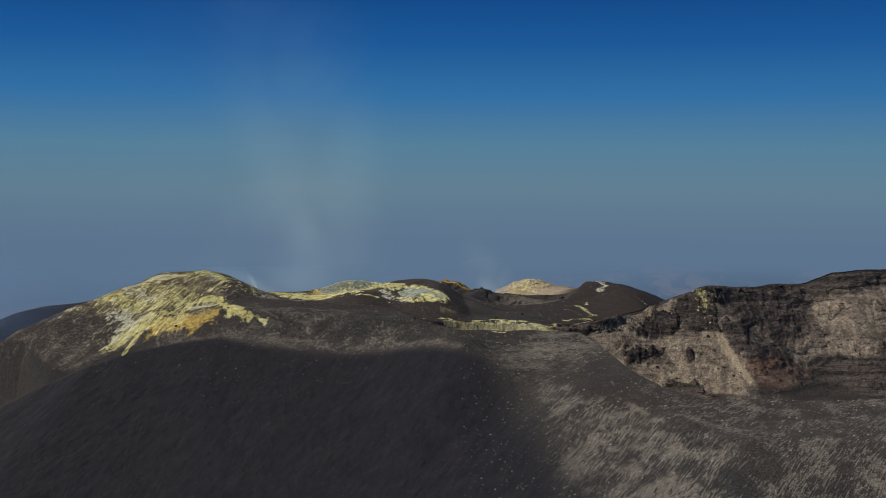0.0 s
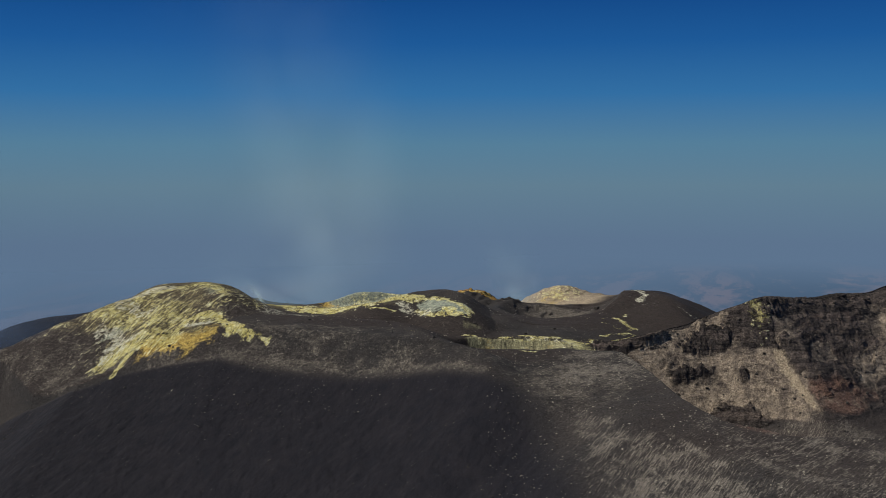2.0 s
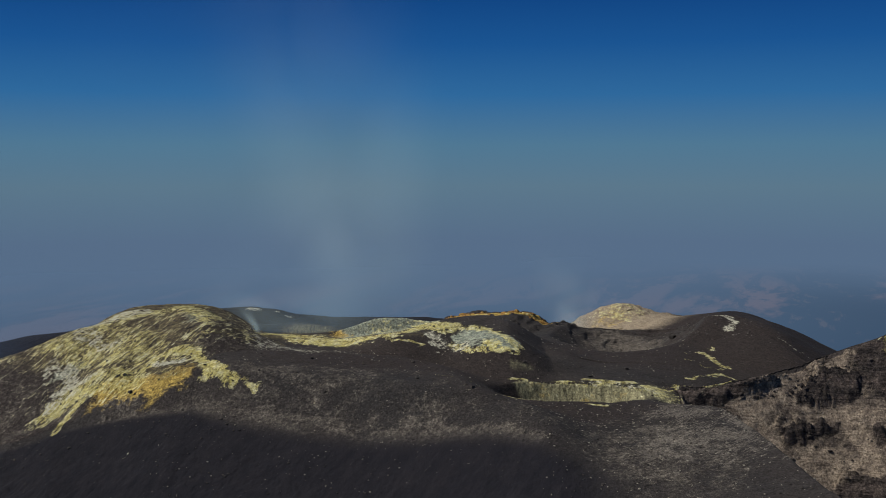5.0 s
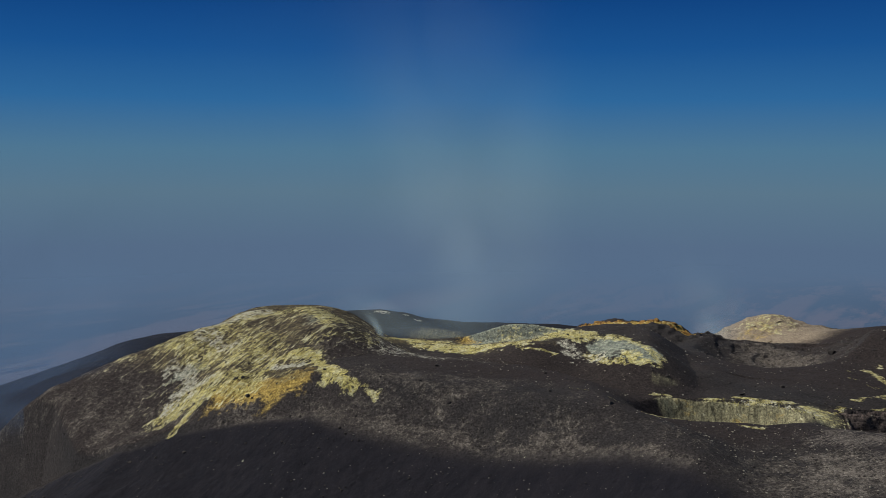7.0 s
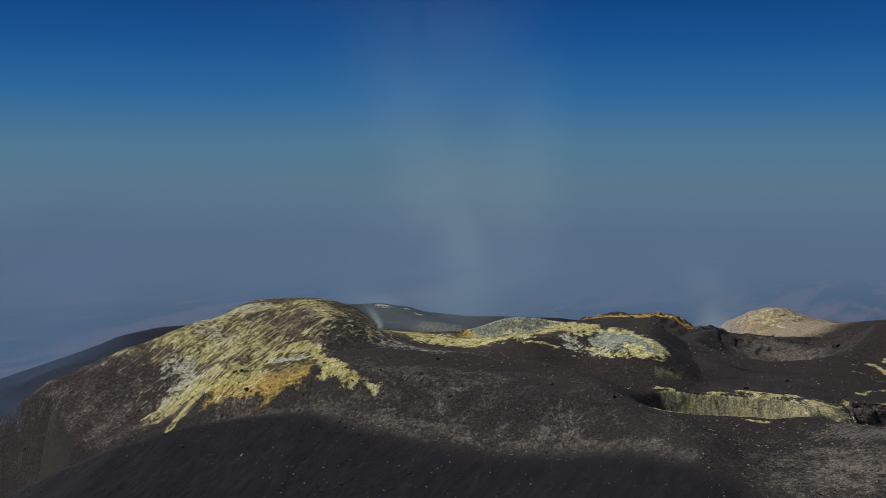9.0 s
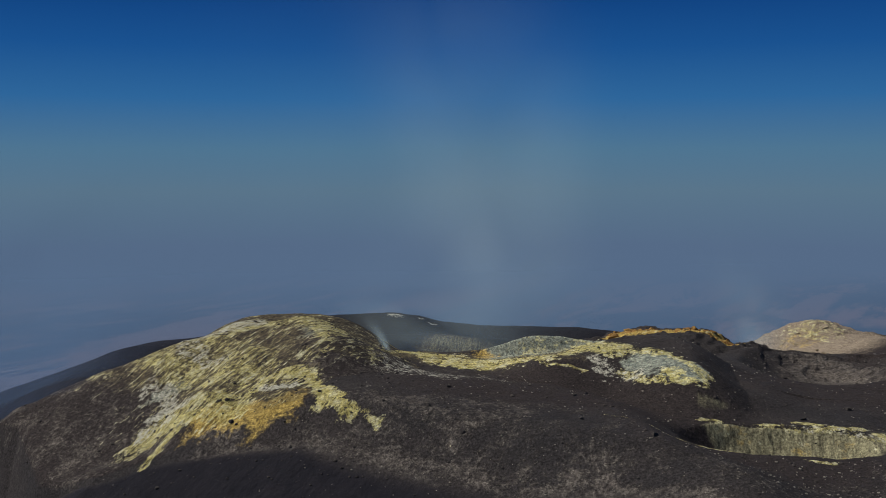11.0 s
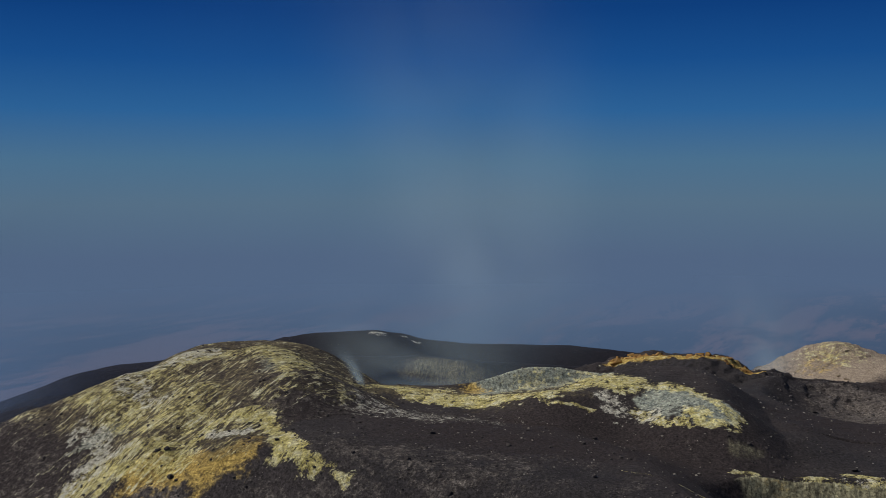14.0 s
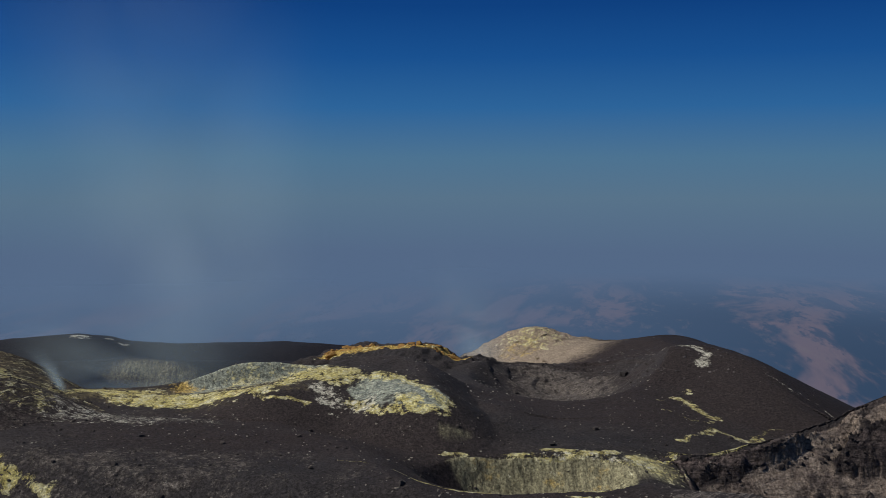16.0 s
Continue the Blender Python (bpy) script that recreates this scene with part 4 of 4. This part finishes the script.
rng = np.random.default_rng(50)
CLIFF, CREST, DOME = bpy.data.objects["crater_cliff"], bpy.data.objects["orange_crest"], bpy.data.objects["fuming_dome"]
blocks("rock_block", CLIFF, WALL_STONE, *on_cliff(rng, 200, 30, 64, 0.2, 2.2), (0.14, 0.5), (1.2, 0.9, 1.1), 60, 0.5)
blocks("rock_block", CLIFF, WALL_STONE, *on_cliff(rng, 70, 62, 82, 0.3, 2.5), (0.16, 0.6), (1.2, 0.9, 1.0), 65, 0.45)
blocks("rock_block", CLIFF, WALL_STONE, *on_cliff(rng, 110, 78, 160, 0.3, 3.0), (0.2, 0.7), (1.5, 0.9, 0.8), 70, 0.45)
lx, ly = on_cliff(rng, 500, 78, 150, 2, 13)
layer = (place(lx, ly) + 0.05 * lx) / 3.3
pick = np.nonzero(layer - np.floor(layer) < 0.25)[0][:110]
blocks("ledge_block", CLIFF, WALL_STONE, lx[pick], ly[pick], (0.16, 0.5), (2.6, 0.7, 0.5), 80, 0.5)
cx_ = rng.uniform(-17, 11, 70)
blocks("crest_rock", CREST, RUST_STONE, cx_, np.interp(cx_, [-18, -9, 4.7, 11.2], [374, 375, 359.1, 357.7]) - rng.uniform(-1.5, 3.5, 70), (0.35, 1.3), (1.2, 0.9, 0.8), 90)
da, dr = rng.uniform(0, 6.28, 45), 11 * rng.random(45) ** 0.6
blocks("dome_rock", DOME, TAN_STONE, 34 + dr * np.cos(da), 408 + dr * np.sin(da), (0.3, 1.0), (1.3, 1.0, 0.7), 95, 0.45)


# ---- steam ----
def steam(name, base, lean, tall, narrow, wide, dense, label, sheets=2, seed=0, material=STEAM):
    """A rising plume of steam: soft bent veils about one leaning axis, each a part of it."""
    plume = tagged(new(name), label, "steam", "steam plumes")
    plume.location = base
    nu, ns = 21, 30
    for k in range(sheets):
        turn = (0.3, -0.3, 0.04)[k]
        verts, faces, thick = [], [], []
        for i in range(ns):
            s = i / (ns - 1)
            w = narrow + (wide - narrow) * s ** 0.8
            for j in range(nu):
                u = 2 * j / (nu - 1) - 1
                sway = w * 0.2 * noise.noise((s * 2.5 + seed, u * 1.2, k * 3.1))
                verts.append((lean[0] * s ** 1.4 + u * w * math.cos(turn) + sway * math.sin(turn), lean[1] * s ** 1.4 + u * w * math.sin(turn) + sway * math.cos(turn), tall * s))
                rise_in, fade = min(1, s * 5), (1 - s) ** 1.8
                thick.append(dense * (1 - u * u) ** 2.5 * rise_in * rise_in * fade)
        for i in range(ns - 1):
            for j in range(nu - 1):
                a = i * nu + j
                faces.append((a, a + 1, a + nu + 1, a + nu))
        me = bpy.data.meshes.new("veil")
        me.from_pydata(verts, [], faces)
        me.polygons.foreach_set("use_smooth", np.ones(len(faces), bool))
        me.attributes.new("dense", "FLOAT", "POINT").data.foreach_set("value", thick)
        me.materials.append(material)
        veil = new("veil", me)
        veil.parent = plume
        veil.visible_shadow = False
    return plume


steam("steam_plume", (-39, 378, -52), (-44, 6), 150, 22, 60, 0.19, "broad pale steam plume rising from the back crater", 3, 1)
steam("steam_plume", (-60, 440, -66), (-70, 10), 150, 40, 95, 0.07, "thin drifting veil of steam beside the plume", 2, 21)
steam("steam_wisp", (-53.5, 301, -36.6), (-6, 2), 8, 0.7, 2.4, 0.5, "thin white steam wisp on the mound's flank", 2, 4)
steam("steam_wisp", (22, 402, -56), (-12, 2), 40, 8, 17, 0.24, "faint steam wisp beside the pale dome", 2, 7)
steam("steam_bank", (-58, 385, -66), (-10, 4), 40, 34, 40, 0.42, "low steam bank lying in the back crater", 2, 9)
steam("fume_haze_veil", (-120, 284, -58), (-14, 16), 30, 30, 38, 0.34, "thin bluish fume drifting over the ash flank", 2, 12, FUME_HAZE)
# veil added to tint the far shoulder with blue distance haze
steam("fume_haze_veil", (-190, 400, -130), (-20, 10), 170, 90, 110, 0.28, "thin blue fume before the far shoulder", 2, 15, FUME_HAZE)
